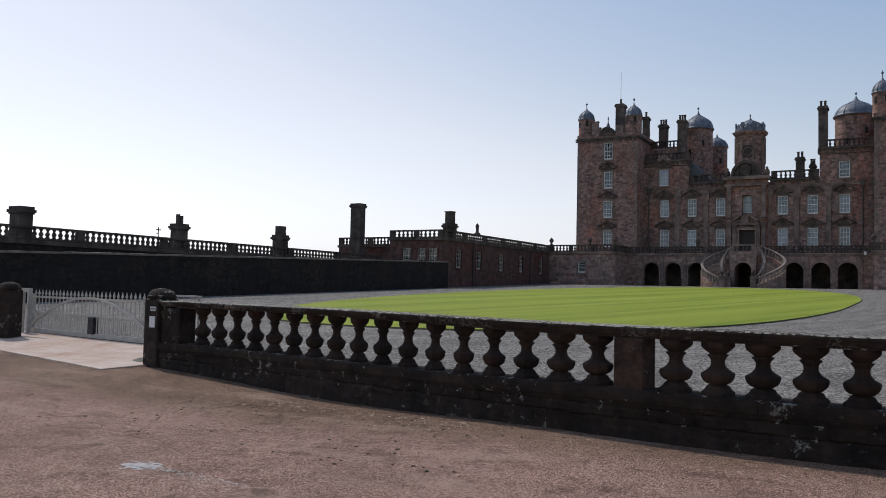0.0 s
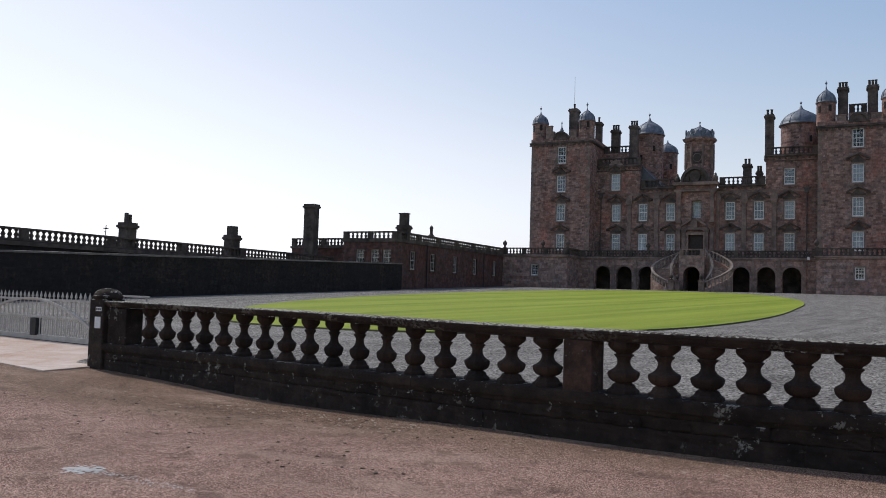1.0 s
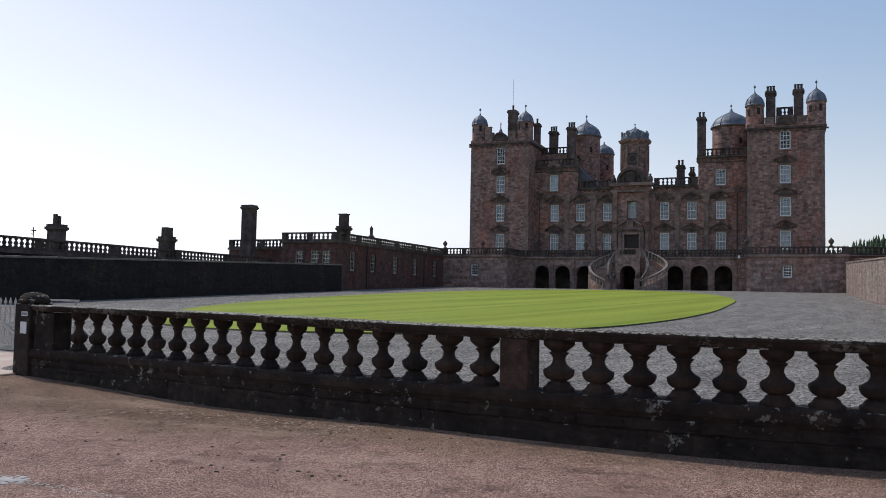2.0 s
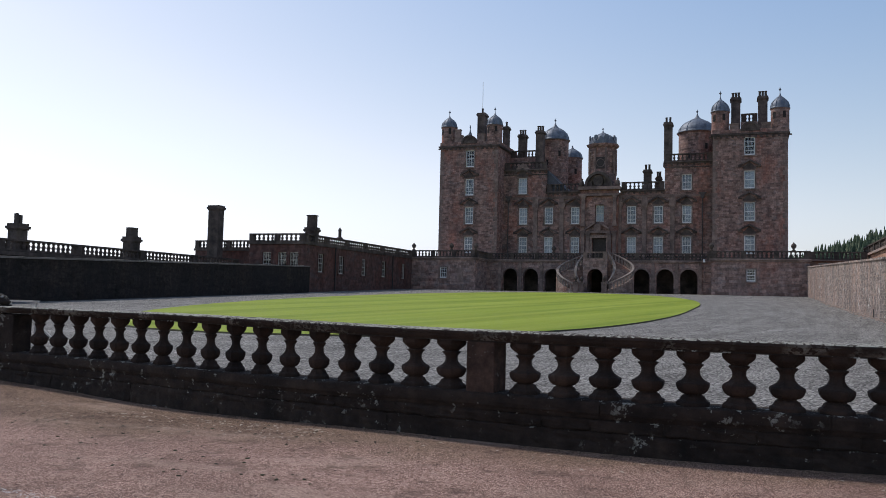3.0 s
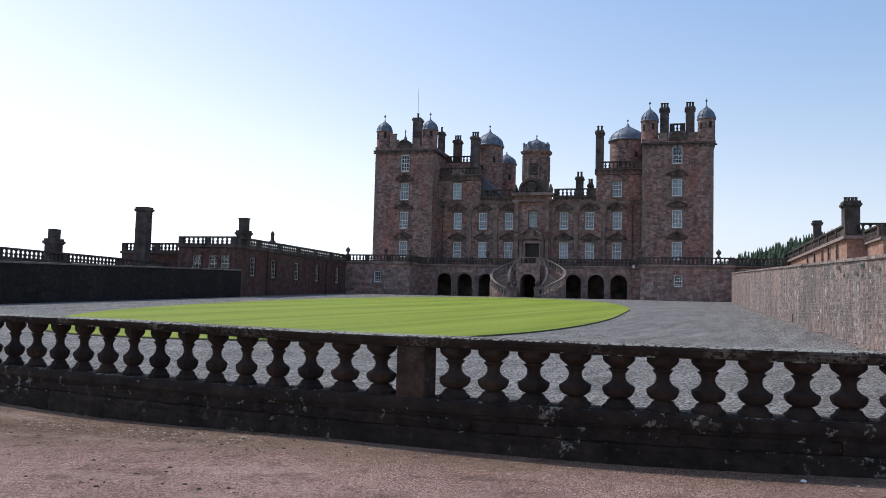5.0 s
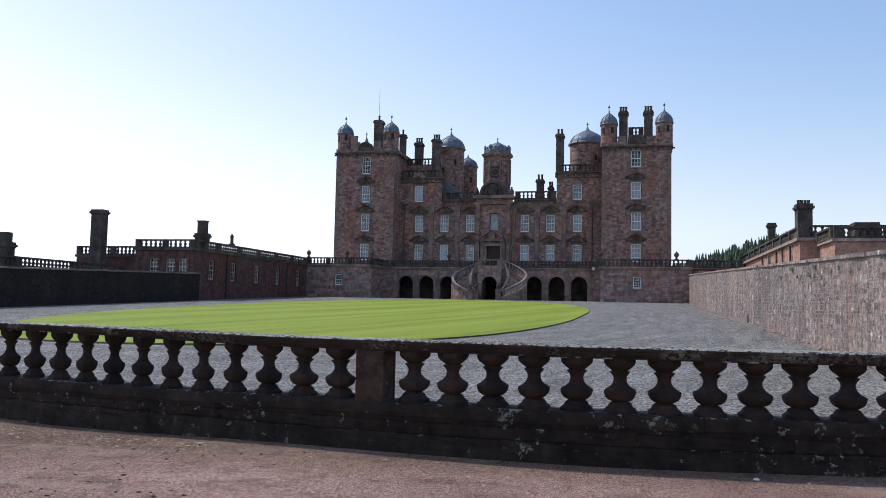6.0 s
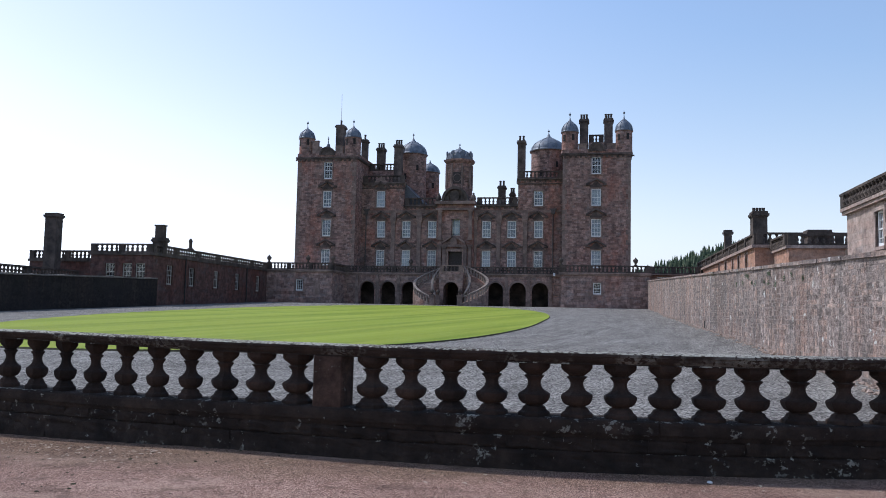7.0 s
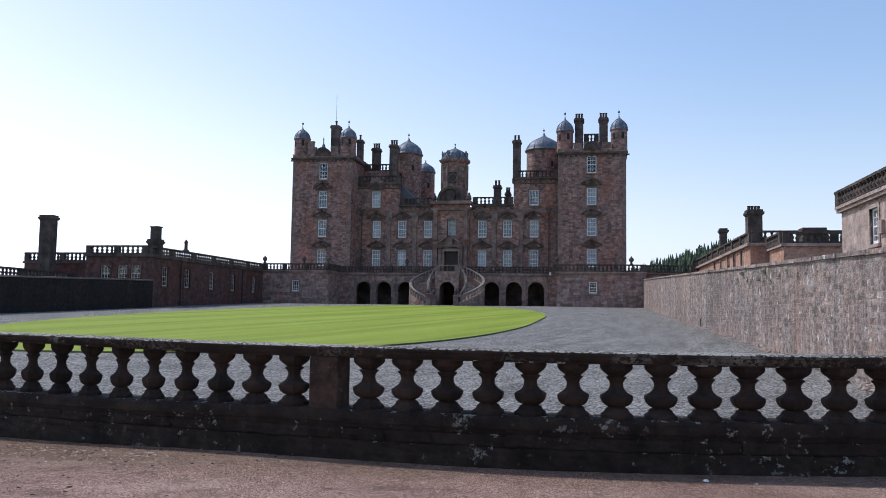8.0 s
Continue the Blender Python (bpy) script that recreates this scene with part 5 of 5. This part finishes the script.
for i in range(4):
    part("chimney_pot", lathe(bmesh.new(), [(0.13, 0), (0.11, 0.1), (0.11, 0.28), (0.14, 0.32)], 8, 12.19 + i * 0.24, 66.4, 10.0), POT_CLAY, ch)
chimney(east_wing, 12.35, 80.0, 7.3, 10.0, 0.62, 0.65, 0, mat=RAIL_STONE)
low_block = thing("garden_block", "low orange stone block with a balustraded roof", "building")
part("wall", boxes((13.3, 20, 60.0, 64.7, 1.2, 6.65)), ORANGE_STONE, low_block)
part("cornice", boxes((13.1, 20, 59.8, 64.7, 6.65, 6.86)), PALE_STONE, low_block)
rail_run(low_block, (13.2, 60.0), (20, 60.0), 6.85, 0.8, 0.45, 1)
rail_run(low_block, (13.2, 60.0), (13.2, 64.7), 6.85, 0.8, 0.45, 0)
chimney(low_block, 15.7, 62, 6.8, 8.1, 1.5, 1.2, 0, mat=RAIL_STONE)
urn(low_block, 17.0, 59.0, 6.5, 1.2)
part("urn_pedestal", boxes((16.75, 17.25, 58.75, 59.25, 1.2, 6.5)), RAIL_STONE, low_block)

garden_wall = thing("garden_wall", "low grey stone garden wall with a flat coping", "wall")
part("wall", boxes((6.5, 11.3, 86.7, 87.2, 2.0, 5.68)), TERRACE_STONE, garden_wall)
part("coping", soft_box(6.45, 11.4, 86.6, 87.3, 5.68, 5.84, 0.03), WALL_COPING, garden_wall)

pavilion = thing("pavilion", "pale pink ashlar pavilion with a heavy cornice", "building")
bm = pierced(bmesh.new(), -42.0, -22.0, -0.6, 0.0, 0.5, 6.75, [(-37.95, -36.85, 4.85, 6.4), (-32.6, -31.5, 4.85, 6.4)])
bmesh.ops.rotate(bm, cent=(0, 0, 0), matrix=Matrix.Rotation(-math.pi / 2, 3, "Z"), verts=bm.verts[:])
bmesh.ops.translate(bm, vec=(12.6, 0, 0), verts=bm.verts[:])
part("wall", bm, PALE_STONE, pavilion)
part("side_wall", boxes((12.6, 22, 41.4, 42.0, 0.5, 6.75), (12.6, 22, 22, 22.6, 0.5, 6.75), (21.4, 22, 22.6, 41.4, 0.5, 6.75)), PALE_STONE, pavilion)
for y in (37.4, 32.05):
    window(pavilion, 1.1, 1.55, pose(12.0, y, 4.85, 0, 0, -90), False, False, surround=PALE_STONE)
part("cornice", boxes((11.82, 12.3, 21.8, 42.2, 6.75, 6.9), (11.74, 12.3, 21.7, 42.2, 6.9, 7.05), (12.3, 22, 41.9, 42.2, 6.75, 7.05)), PALE_STONE, pavilion)
part("parapet_back", boxes((12.05, 12.4, 21.9, 42.1, 7.05, 7.66)), RAIL_STONE, pavilion)
for i in range(44):
    share("baluster", FAR_BALUSTER, pavilion, Matrix.Translation((11.86, 22.3 + i * 0.45, 7.05)) @ Matrix.Diagonal((1.15, 1.15, 1.03, 1)))
part("corner_pier", soft_box(11.74, 12.2, 41.65, 42.15, 7.05, 7.66), RAIL_STONE, pavilion)
part("roof_edge", boxes((11.72, 12.5, 21.7, 42.2, 7.66, 7.78), (12.5, 22, 41.9, 42.2, 7.5, 7.78)), RAIL_STONE, pavilion)
part("roof", boxes((12.4, 22, 22, 42, 7.05, 7.5)), SLATE, pavilion)
part("vent", boxes((11.85, 12.0, 36.15, 36.6, 5.2, 5.75)), PALE_STONE, pavilion)

# ---- balustrade beside the road ----
balustrade = thing("balustrade", "weathered stone balustrade, darkened for shade, with lichened coping", "balustrade")
PITCH = 0.490
prof = [(0.180, 0.0), (0.180, 0.034), (0.172, 0.044), (0.146, 0.060), (0.134, 0.078), (0.124, 0.100), (0.098, 0.116), (0.092, 0.124), (0.126, 0.136), (0.152, 0.156), (0.169, 0.182), (0.179, 0.212), (0.181, 0.240), (0.171, 0.254), (0.144, 0.268), (0.118, 0.285),
        (0.096, 0.306), (0.081, 0.330), (0.073, 0.358), (0.074, 0.390), (0.086, 0.415), (0.104, 0.434), (0.114, 0.444), (0.110, 0.455), (0.088, 0.460), (0.093, 0.470), (0.124, 0.494), (0.150, 0.514), (0.168, 0.533), (0.178, 0.552), (0.180, 0.6)]
NEAR_BALUSTER = mesh_of("baluster", lathe(bmesh.new(), [(q / 0.955, z) for q, z in prof], 8, turn=math.pi / 8), BALUSTER_STONE)


def rise(s):
    return 0.035 * ease((-s - 0.8) / 5.0)


def sink(s):
    return 0.035 * ease((-s - 0.3) / 3.0)


def on_arc(s, out=0.0, z=0.0):
    x, y, a = arc(s, out)
    return Matrix.Translation((x, y, z)) @ Matrix.Rotation(a, 4, "Z")


MID = -0.205  # the balusters' middle line lies behind the plinth's face
spots = [0.492 + PITCH * i + 0.03 * max(0, i - 9) for i in range(16)] + [-0.50 - 0.533 * i for i in range(17)]
rnd = random.Random(5)
for s in spots:
    slim = 1 - 0.18 * ease((-s - 0.3) / 2.6)
    m = on_arc(s + 0.19 * (1 - slim), MID, 0.48 - sink(s)) @ pose(0, 0, 0, rnd.uniform(-0.5, 0.5), rnd.uniform(-0.5, 0.5), rnd.choice((0, 90, 180, 270)) + rnd.uniform(-5, 5)) @ Matrix.Diagonal((slim, slim, 1 + (1.6 * rise(s) + sink(s)) / 0.6, 1))
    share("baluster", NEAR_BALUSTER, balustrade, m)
for s, w in ((-0.02, 0.37), (-9.75, 0.56), (8.75, 0.5)):
    part("pier", turned(soft_box(-w / 2, w / 2, -0.19, 0.19, -0.04, 0.6 + rise(s), 0.012), on_arc(s, MID, 0.48)), PIER_STONE if s > -1 else PLINTH_STONE, balustrade, "square sandstone pier")


def bend(s, z):
    """The rail climbs a little towards the gate and the plinth's top falls."""
    if z < 1:
        return -sink(s) * min(max((z - 0.114) / 0.366, 0.0), 1.0)
    return rise(s) * (1.6 - 0.6 * min(max((z - 1.09) / 0.12, 0.0), 1.0))


def arc_stone(s0, s1, profile, rough=0.004, seed=0.0, pitch=0.09):
    """A weathered stone that follows the arc: profile is its section as (out, z)."""
    bm = bmesh.new()
    n = max(3, round((s1 - s0) / pitch))
    prev = None
    for i in range(n + 1):
        s = s0 + (s1 - s0) * i / n
        ring = []
        for o, z in profile:
            e = 0.0
            if o > -0.2:
                e = rough * (noise.noise((s * 7, z * 11, seed)) + 0.7 * noise.noise((s * 23, z * 31, seed + 5)) - (0.5 if i in (0, n) else 0.0))
            x, y, _ = arc(s, o + e)
            ring.append(bm.verts.new((x, y, z + bend(s, z) + (0.5 * rough * noise.noise((s * 9, o * 9, seed + 9)) if z > 0.2 else 0.0))))
        if prev:
            for k in range(len(ring)):
                j = (k + 1) % len(ring)
                bm.faces.new((prev[k], prev[j], ring[j], ring[k]))
        else:
            bm.faces.new(ring[::-1])
        prev = ring
    bm.faces.new(prev)
    bmesh.ops.recalc_face_normals(bm, faces=bm.faces[:])
    return bm


def course(name, mat, profile, lo, hi, rough, joint=0.003, s_from=-10.1, s_to=9.25):
    s = s_from
    while s < s_to:
        l = min(rnd.uniform(lo, hi), s_to - s)
        if s_to - s - l < lo * 0.5:
            l = s_to - s
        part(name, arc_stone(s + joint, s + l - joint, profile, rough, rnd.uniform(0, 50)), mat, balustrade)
        s += l


course("coping_stone", COPING_STONE, [(-0.47, 1.092), (-0.49, 1.11), (-0.49, 1.195), (-0.46, 1.215), (-0.19, 1.219), (0.015, 1.214), (0.035, 1.202), (0.036, 1.172), (0.018, 1.163), (0.012, 1.135), (-0.012, 1.108), (-0.03, 1.092)], 1.9, 2.8, 0.006)
course("rail_underside", PLINTH_STONE, [(-0.41, 1.078), (-0.41, 1.094), (-0.03, 1.094), (-0.02, 1.078)], 2.0, 3.0, 0.002)
course("plinth_stone", PLINTH_STONE, [(-0.50, 0.272), (-0.50, 0.475), (-0.19, 0.482), (-0.015, 0.478), (0.012, 0.466), (0.022, 0.44), (0.022, 0.38), (0.018, 0.335), (0.0, 0.318), (-0.008, 0.295), (-0.018, 0.272)], 1.3, 2.4, 0.010)
course("base_stone", PLINTH_STONE, [(-0.48, 0.125), (-0.48, 0.27), (-0.03, 0.27), (-0.014, 0.255), (-0.008, 0.225), (-0.010, 0.19), (-0.012, 0.155), (-0.018, 0.135), (-0.032, 0.125)], 0.4, 1.3, 0.026, 0.001)
course("base_stone", PLINTH_STONE, [(-0.48, -0.32), (-0.48, 0.124), (-0.03, 0.124), (-0.014, 0.11), (-0.006, 0.075), (-0.010, 0.03), (-0.004, -0.01), (0.0, -0.06), (0.004, -0.12), (0.004, -0.32)], 0.4, 1.2, 0.028, 0.001)
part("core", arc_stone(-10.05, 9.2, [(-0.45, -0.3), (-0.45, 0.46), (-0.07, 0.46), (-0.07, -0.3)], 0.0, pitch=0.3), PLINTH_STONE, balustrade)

# ---- gate ----
post = thing("gate_post", "square dark stone gate post with a rounded cap", "gate post", "gate posts")
bm = soft_box(-0.235, 0.235, -0.235, 0.235, -0.2, 1.28, 0.02)
part("shaft", bm, PLINTH_STONE, post)
part("cap", lathe(bmesh.new(), [(0.26, 0), (0.285, 0.03), (0.285, 0.06), (0.26, 0.08), (0.25, 0.11), (0.21, 0.16), (0.13, 0.20), (0, 0.215)], 24, 0, 0, 1.28), PLINTH_STONE, post, "", True)
post2 = copy_thing(post, pose(-20.85, 13.0, 0.05, 0, 0, 18))
post.matrix_basis = pose(-13.2, 11.38, 0.0, 0, 0, -8)
notice = thing("notice", "small white notices fixed to the gate post", "sign")
notice.matrix_basis = post.matrix_basis @ pose(0.0, -0.24, 0)
part("plate", boxes((-0.02, 0.16, -0.012, 0.004, 0.72, 0.94)), PAPER, notice)
part("strip", boxes((0.0, 0.18, -0.012, 0.004, 1.05, 1.13)), PAPER, notice)
for i in range(3):
    part("print_bar", boxes((0.015 + i * 0.055, 0.055 + i * 0.055, -0.016, -0.012, 1.07, 1.11)), INK, notice)

gate = thing("gate", "closed off-white metal driveway gate with spear-topped bars", "gate")
GX0, GX1 = 0.0, 6.1
part("bottom_rail", boxes((GX0, GX1, -0.04, 0.04, 0.02, 0.14)), GATE_PAINT, gate)
part("middle_rail", boxes((GX0, GX1, -0.03, 0.03, 0.56, 0.61)), GATE_PAINT, gate)
part("top_rail", boxes((GX0, GX1, -0.03, 0.03, 0.99, 1.04)), GATE_PAINT, gate)
for x in (GX0, GX1):
    part("stile", boxes((x - 0.05, x + 0.05, -0.05, 0.05, 0.0, 1.1)), GATE_PAINT, gate)
bm = lathe(bmesh.new(), [(0.016, 0.1), (0.016, 1.08), (0.034, 1.10), (0.028, 1.13), (0, 1.23)], 6)
bar_mesh = mesh_of("bar", bm, GATE_PAINT)
bm = lathe(bmesh.new(), [(0.011, 0.1), (0.011, 0.65)], 6)
short_mesh = mesh_of("short_bar", bm, GATE_PAINT)
n = 32
for i in range(1, n):
    x = GX0 + (GX1 - GX0) * i / n
    share("bar", bar_mesh, gate, pose(x, 0, 0))
    share("short_bar", short_mesh, gate, pose(x + (GX1 - GX0) / n / 2, 0, 0))
bm = bmesh.new()
prev = None
for i in range(33):
    t = i / 32
    x, z = GX0 + 0.1 + (GX1 - GX0 - 0.2) * t, 0.20 + 0.84 * math.sin(math.pi * t) ** 0.85
    ring = [bm.verts.new((x, -0.05 + d, z + e)) for d, e in ((-0.02, -0.03), (0.02, -0.03), (0.02, 0.03), (-0.02, 0.03))]
    if prev:
        for k in range(4):
            bm.faces.new((prev[k], prev[(k + 1) % 4], ring[(k + 1) % 4], ring[k]))
    prev = ring
part("arched_brace", bm, GATE_PAINT, gate)
part("lock_box", boxes((3.15, 3.4, -0.09, 0.06, 0.12, 0.55)), IRON, gate, "dark lock box")
gate.matrix_basis = pose(-21.75, 14.25, level(13.9), 0, 0, -7.5)
guide = thing("guide_post", "grey metal frame post that holds the sliding gate", "post")
part("upright", boxes((-0.09, -0.03, -0.06, 0.06, 0, 1.25), (0.22, 0.28, -0.06, 0.06, 0, 1.25)), GATE_PAINT, guide)
part("crossbar", boxes((-0.03, 0.22, -0.05, 0.05, 1.14, 1.24)), GATE_PAINT, guide)
part("control_box", boxes((-0.5, -0.28, -0.12, 0.1, 0.15, 0.95)), GATE_PAINT, guide, "pale control box")
guide.matrix_basis = pose(-21.75, 14.0, level(14.0))
slab = tagged(new("pavement"), "pale stone threshold slabs before the gate", "pavement", kind="structure")
def slab_piece(name, corners, lift=0.02, mat=PALE_SLAB):
    bm = bmesh.new()
    top = [bm.verts.new((x, y, level(y) + lift - 0.8 * dip(x, y))) for x, y in corners]
    low = [bm.verts.new((x, y, level(y) - 0.2)) for x, y in corners]
    bm.faces.new(top)
    bm.faces.new(low[::-1])
    for k in range(len(corners)):
        bm.faces.new((low[k], low[(k + 1) % len(corners)], top[(k + 1) % len(corners)], top[k]))
    bmesh.ops.recalc_face_normals(bm, faces=bm.faces[:])
    return part(name, bm, mat, slab)


slab_piece("slab", [(-13.5, 10.25), (-13.35, 11.2), (-15.6, 13.34), (-17.2, 13.55), (-16.0, 10.77)])
slab_piece("slab", [(-16.02, 10.775), (-17.22, 13.55), (-20.2, 13.95), (-18.8, 11.33)])
slab_piece("slab", [(-18.82, 11.335), (-20.22, 13.95), (-26.0, 14.68), (-26.0, 12.8)])
# track strip coloured dark for the gate's shadow and the gap below it
slab_piece("gate_track", [(-15.0, 13.45), (-15.0, 13.75), (-26, 15.2), (-26, 14.75)], 0.012, IRON)

rack = thing("handrail", "thin grey metal handrail behind the balustrade", "handrail")
for dx in (0.0, 0.75):
    part("post", lathe(bmesh.new(), [(0.022, 0), (0.022, 1.24)], 8, dx, 0), GATE_PAINT, rack)
for z in (1.1, 1.24):
    part("rail", boxes((-0.08, 0.83, -0.022, 0.022, z - 0.02, z + 0.02)), GATE_PAINT, rack)
for x, z, l in ((0.42, 1.02, 1.7), (0.25, 0.62, 1.3)):
    part("slanting_rail", turned(boxes((0, l, -0.02, 0.02, -0.022, 0.022)), pose(x, 0.03, z, 0, 33, 0)), GATE_PAINT, rack)
rack.matrix_basis = pose(-14.25, 12.7, level(12.7), 0, 0, -4)

# ---- grit on the road ----
def grit(name, label, count, seed, area, size, mat):
    r = random.Random(seed)
    verts, faces = [], []
    for _ in range(count):
        x, y = area(r)
        s = size * r.uniform(0.4, 1.6)
        a = r.uniform(0, 6.28)
        k = len(verts)
        for i in range(5):
            t = a + i * 1.2566
            q = s * r.uniform(0.7, 1.3)
            verts.append((x + q * math.cos(t), y + q * math.sin(t), 0.006 - dip(x, y)))
        for i in range(5):
            t = a + i * 1.2566
            q = s * r.uniform(0.45, 0.8)
            verts.append((x + q * math.cos(t), y + q * math.sin(t), 0.010 - dip(x, y) + s * r.uniform(0.12, 0.3)))
        faces.append(tuple(k + 5 + i for i in range(5)))
        faces += [(k + i, k + (i + 1) % 5, k + 5 + (i + 1) % 5, k + 5 + i) for i in range(5)]
    me = bpy.data.meshes.new(name)
    me.from_pydata(verts, [], faces)
    me.materials.append(mat)
    tagged(new(name, me), label, "grit", kind="stuff")


def verge(r):
    s = r.uniform(-10, 8)
    x, y, _ = arc(s, 0.1 + abs(r.gauss(0, 0.8 + 0.06 * max(0.0, -s))))
    return x, y


grit("loose_grit", "loose brown and pale grit along the road edge", 2600, 3, verge, 0.007, CRUMB)
grit("road_chips", "scattered stone chips on the road", 700, 4, lambda r: (r.uniform(-16, 6), r.uniform(3.5, 9.0)), 0.006, CRUMB)


def litter(r):
    s = -10.2 + 8.5 * r.random() ** 0.8 if r.random() < 0.8 else r.uniform(-10, 9)
    x, y, _ = arc(s, 0.42 + abs(r.gauss(0, 0.28 + 0.05 * max(0.0, -s))))
    return x, y


verts, faces = [], []
r = random.Random(29)
for _ in range(420):
    x, y = litter(r)
    a, l, w = r.uniform(0, 6.28), r.uniform(0.010, 0.045), r.uniform(0.006, 0.018)
    z = 0.012 - dip(x, y)
    k = len(verts)
    for u, v_, h in ((-1, 0, 0), (-0.2, -1, 0.3), (1, 0, 0), (0.1, 1, 0.5)):
        verts.append((x + l * u * math.cos(a) - w * v_ * math.sin(a), y + l * u * math.sin(a) + w * v_ * math.cos(a), z + h * w + r.uniform(0, 0.006)))
    faces += [(k, k + 1, k + 3), (k + 1, k + 2, k + 3)]
me = bpy.data.meshes.new("leaf_litter")
me.from_pydata(verts, [], faces)
me.materials.append(LEAF)
tagged(new("leaf_litter", me), "dry pale leaf litter beside the balustrade", "litter", kind="stuff")
grit("dark_clods", "small dark clods of earth on the road", 150, 31, lambda r: (r.uniform(-12.0, -3.5), r.uniform(6.3, 9.6)), 0.018, EARTH)
splash = thing("mortar_splash", "dried pale mortar splash on the red road", "stain")
bm = bmesh.new()
rs = random.Random(21)
flecks = [(rs.gauss(0, 0.12), rs.gauss(0, 0.075), rs.uniform(0.010, 0.042)) for _ in range(150)]
flecks += [(0.1 + 1.7 * q, -0.3 * q + rs.gauss(0, 0.05), rs.uniform(0.004, 0.016)) for q in [rs.random() ** 1.3 for _ in range(190)]]
for k, (ox, oy, rr) in enumerate(flecks):
    z = 0.0085 + 0.00003 * k
    ring = [bm.verts.new((ox + rr * q * math.cos(t), oy + 0.8 * rr * q * math.sin(t), z)) for t, q in [(2 * math.pi * i / 9, rs.uniform(0.55, 1.3)) for i in range(9)]]
    tip = bm.verts.new((ox, oy, z + 0.002 + rr * 0.05))
    for i in range(9):
        bm.faces.new((ring[i], ring[(i + 1) % 9], tip))
tagged(part("crust", bm, LIME, splash), kind="stuff")
splash.matrix_basis = pose(-6.38, 5.24, -0.11, 0, 0, 8) @ Matrix.Diagonal((0.78, 0.85, 1, 1))
p = thing("white_stone", "small white stone lying on the road", "stone")
part("pebble", lathe(bmesh.new(), [(0.012, 0.0), (0.03, 0.008), (0.032, 0.02), (0.02, 0.036), (0, 0.04)], 9), PAPER, p)
p.matrix_basis = pose(1.26, 9.08, -0.104)

verts, faces = [], []
r = random.Random(41)
for _ in range(520):
    y = 12 + 62 * r.random() ** 1.6
    x = 5.88 - abs(r.gauss(0, 0.22))
    q = r.uniform(0.02, 0.075)
    k, z, a = len(verts), level(y) - 0.01, r.uniform(0, 6.28)
    for h, f in ((0.0, 1.0), (0.5 * q, 1.05), (q, 0.55)):
        for i in range(5):
            t = a + i * 1.2566
            w = q * f * r.uniform(0.75, 1.25)
            verts.append((x + w * math.cos(t), y + w * math.sin(t), z + h * r.uniform(0.7, 1.2)))
    for o in (0, 5):
        faces += [(k + o + i, k + o + (i + 1) % 5, k + o + 5 + (i + 1) % 5, k + o + 5 + i) for i in range(5)]
    faces.append(tuple(k + 10 + i for i in range(5)))
me = bpy.data.meshes.new("fallen_stones")
me.from_pydata(verts, [], faces)
me.materials.append(PALE_RUBBLE)
tagged(new("fallen_stones", me), "small fallen stones and mortar along the wall foot", "rubble", kind="stuff")

# ---- far woods ----
def hill_height(x, y):
    d = math.hypot((x - 100) / 125, (y - 560) / 170)
    return -14 + 57 * max(0.0, 1 - d) ** 0.62 if d < 1 else -14 - 4 * min(d - 1, 2)


hx = [-250 + i * 20 for i in range(36)]
hy = [380 + i * 20 for i in range(20)]
tagged(sheet("hill", hx, hy, hill_height, PASTURE), "low wooded hill beyond the castle", "hill", kind="structure")
verts, faces = [], []
r = random.Random(11)
for _ in range(2600):
    x, y = r.uniform(-5, 205), r.uniform(440, 600)
    z0 = hill_height(x, y)
    if z0 < -8:
        continue
    h = r.uniform(8, 16)
    w = h * r.uniform(0.13, 0.23)
    tiers = 7
    for k in range(tiers):
        za, zb = z0 + h * (0.08 + 0.13 * k), z0 + h * (0.08 + 0.13 * k + 0.24)
        rad = w * (1 - k / (tiers + 0.3))
        b = len(verts)
        m = 7
        off = r.uniform(0, 1)
        for i in range(m):
            t = off + 2 * math.pi * i / m
            q = rad * r.uniform(0.6, 1.25)
            verts.append((x + q * math.cos(t), y + q * math.sin(t), za + r.uniform(-0.4, 0.4)))
        verts.append((x, y, min(zb, z0 + h)))
        faces += [(b + i, b + (i + 1) % m, b + m) for i in range(m)]
me = bpy.data.meshes.new("far_woods")
me.from_pydata(verts, [], faces)
me.materials.append(NEEDLES)
tagged(new("far_woods", me), "dark conifer wood on the far hill", "woods", kind="stuff")

# ---- ferns on the east wall ----
verts, faces = [], []
r = random.Random(17)
for _ in range(15):
    y = r.uniform(23.5, 36)
    z = 2.66 + (y - 9) * 0.0355 - r.uniform(0.1, 0.55)
    for _ in range(45):
        a, b = r.uniform(-1.4, 1.4), r.uniform(-0.6, 1.2)
        l, w = r.uniform(0.03, 0.09), r.uniform(0.01, 0.02)
        d = Vector((-math.cos(a) * math.cos(b), math.sin(a) * math.cos(b), math.sin(b))) * l
        side = Vector((0, w, w * 0.5))
        p0 = Vector((5.89, y + r.uniform(-0.08, 0.08), z + r.uniform(-0.08, 0.08)))
        k = len(verts)
        verts += [tuple(p0 - side * 0.3), tuple(p0 + d * 0.5 - side), tuple(p0 + d), tuple(p0 + d * 0.5 + side)]
        faces.append((k, k + 1, k + 2, k + 3))
me = bpy.data.meshes.new("wall_ferns")
me.from_pydata(verts, [], faces)
me.materials.append(NEEDLES)
tagged(new("wall_ferns", me), "small ferns and moss growing from the wall top", "ferns", kind="stuff")
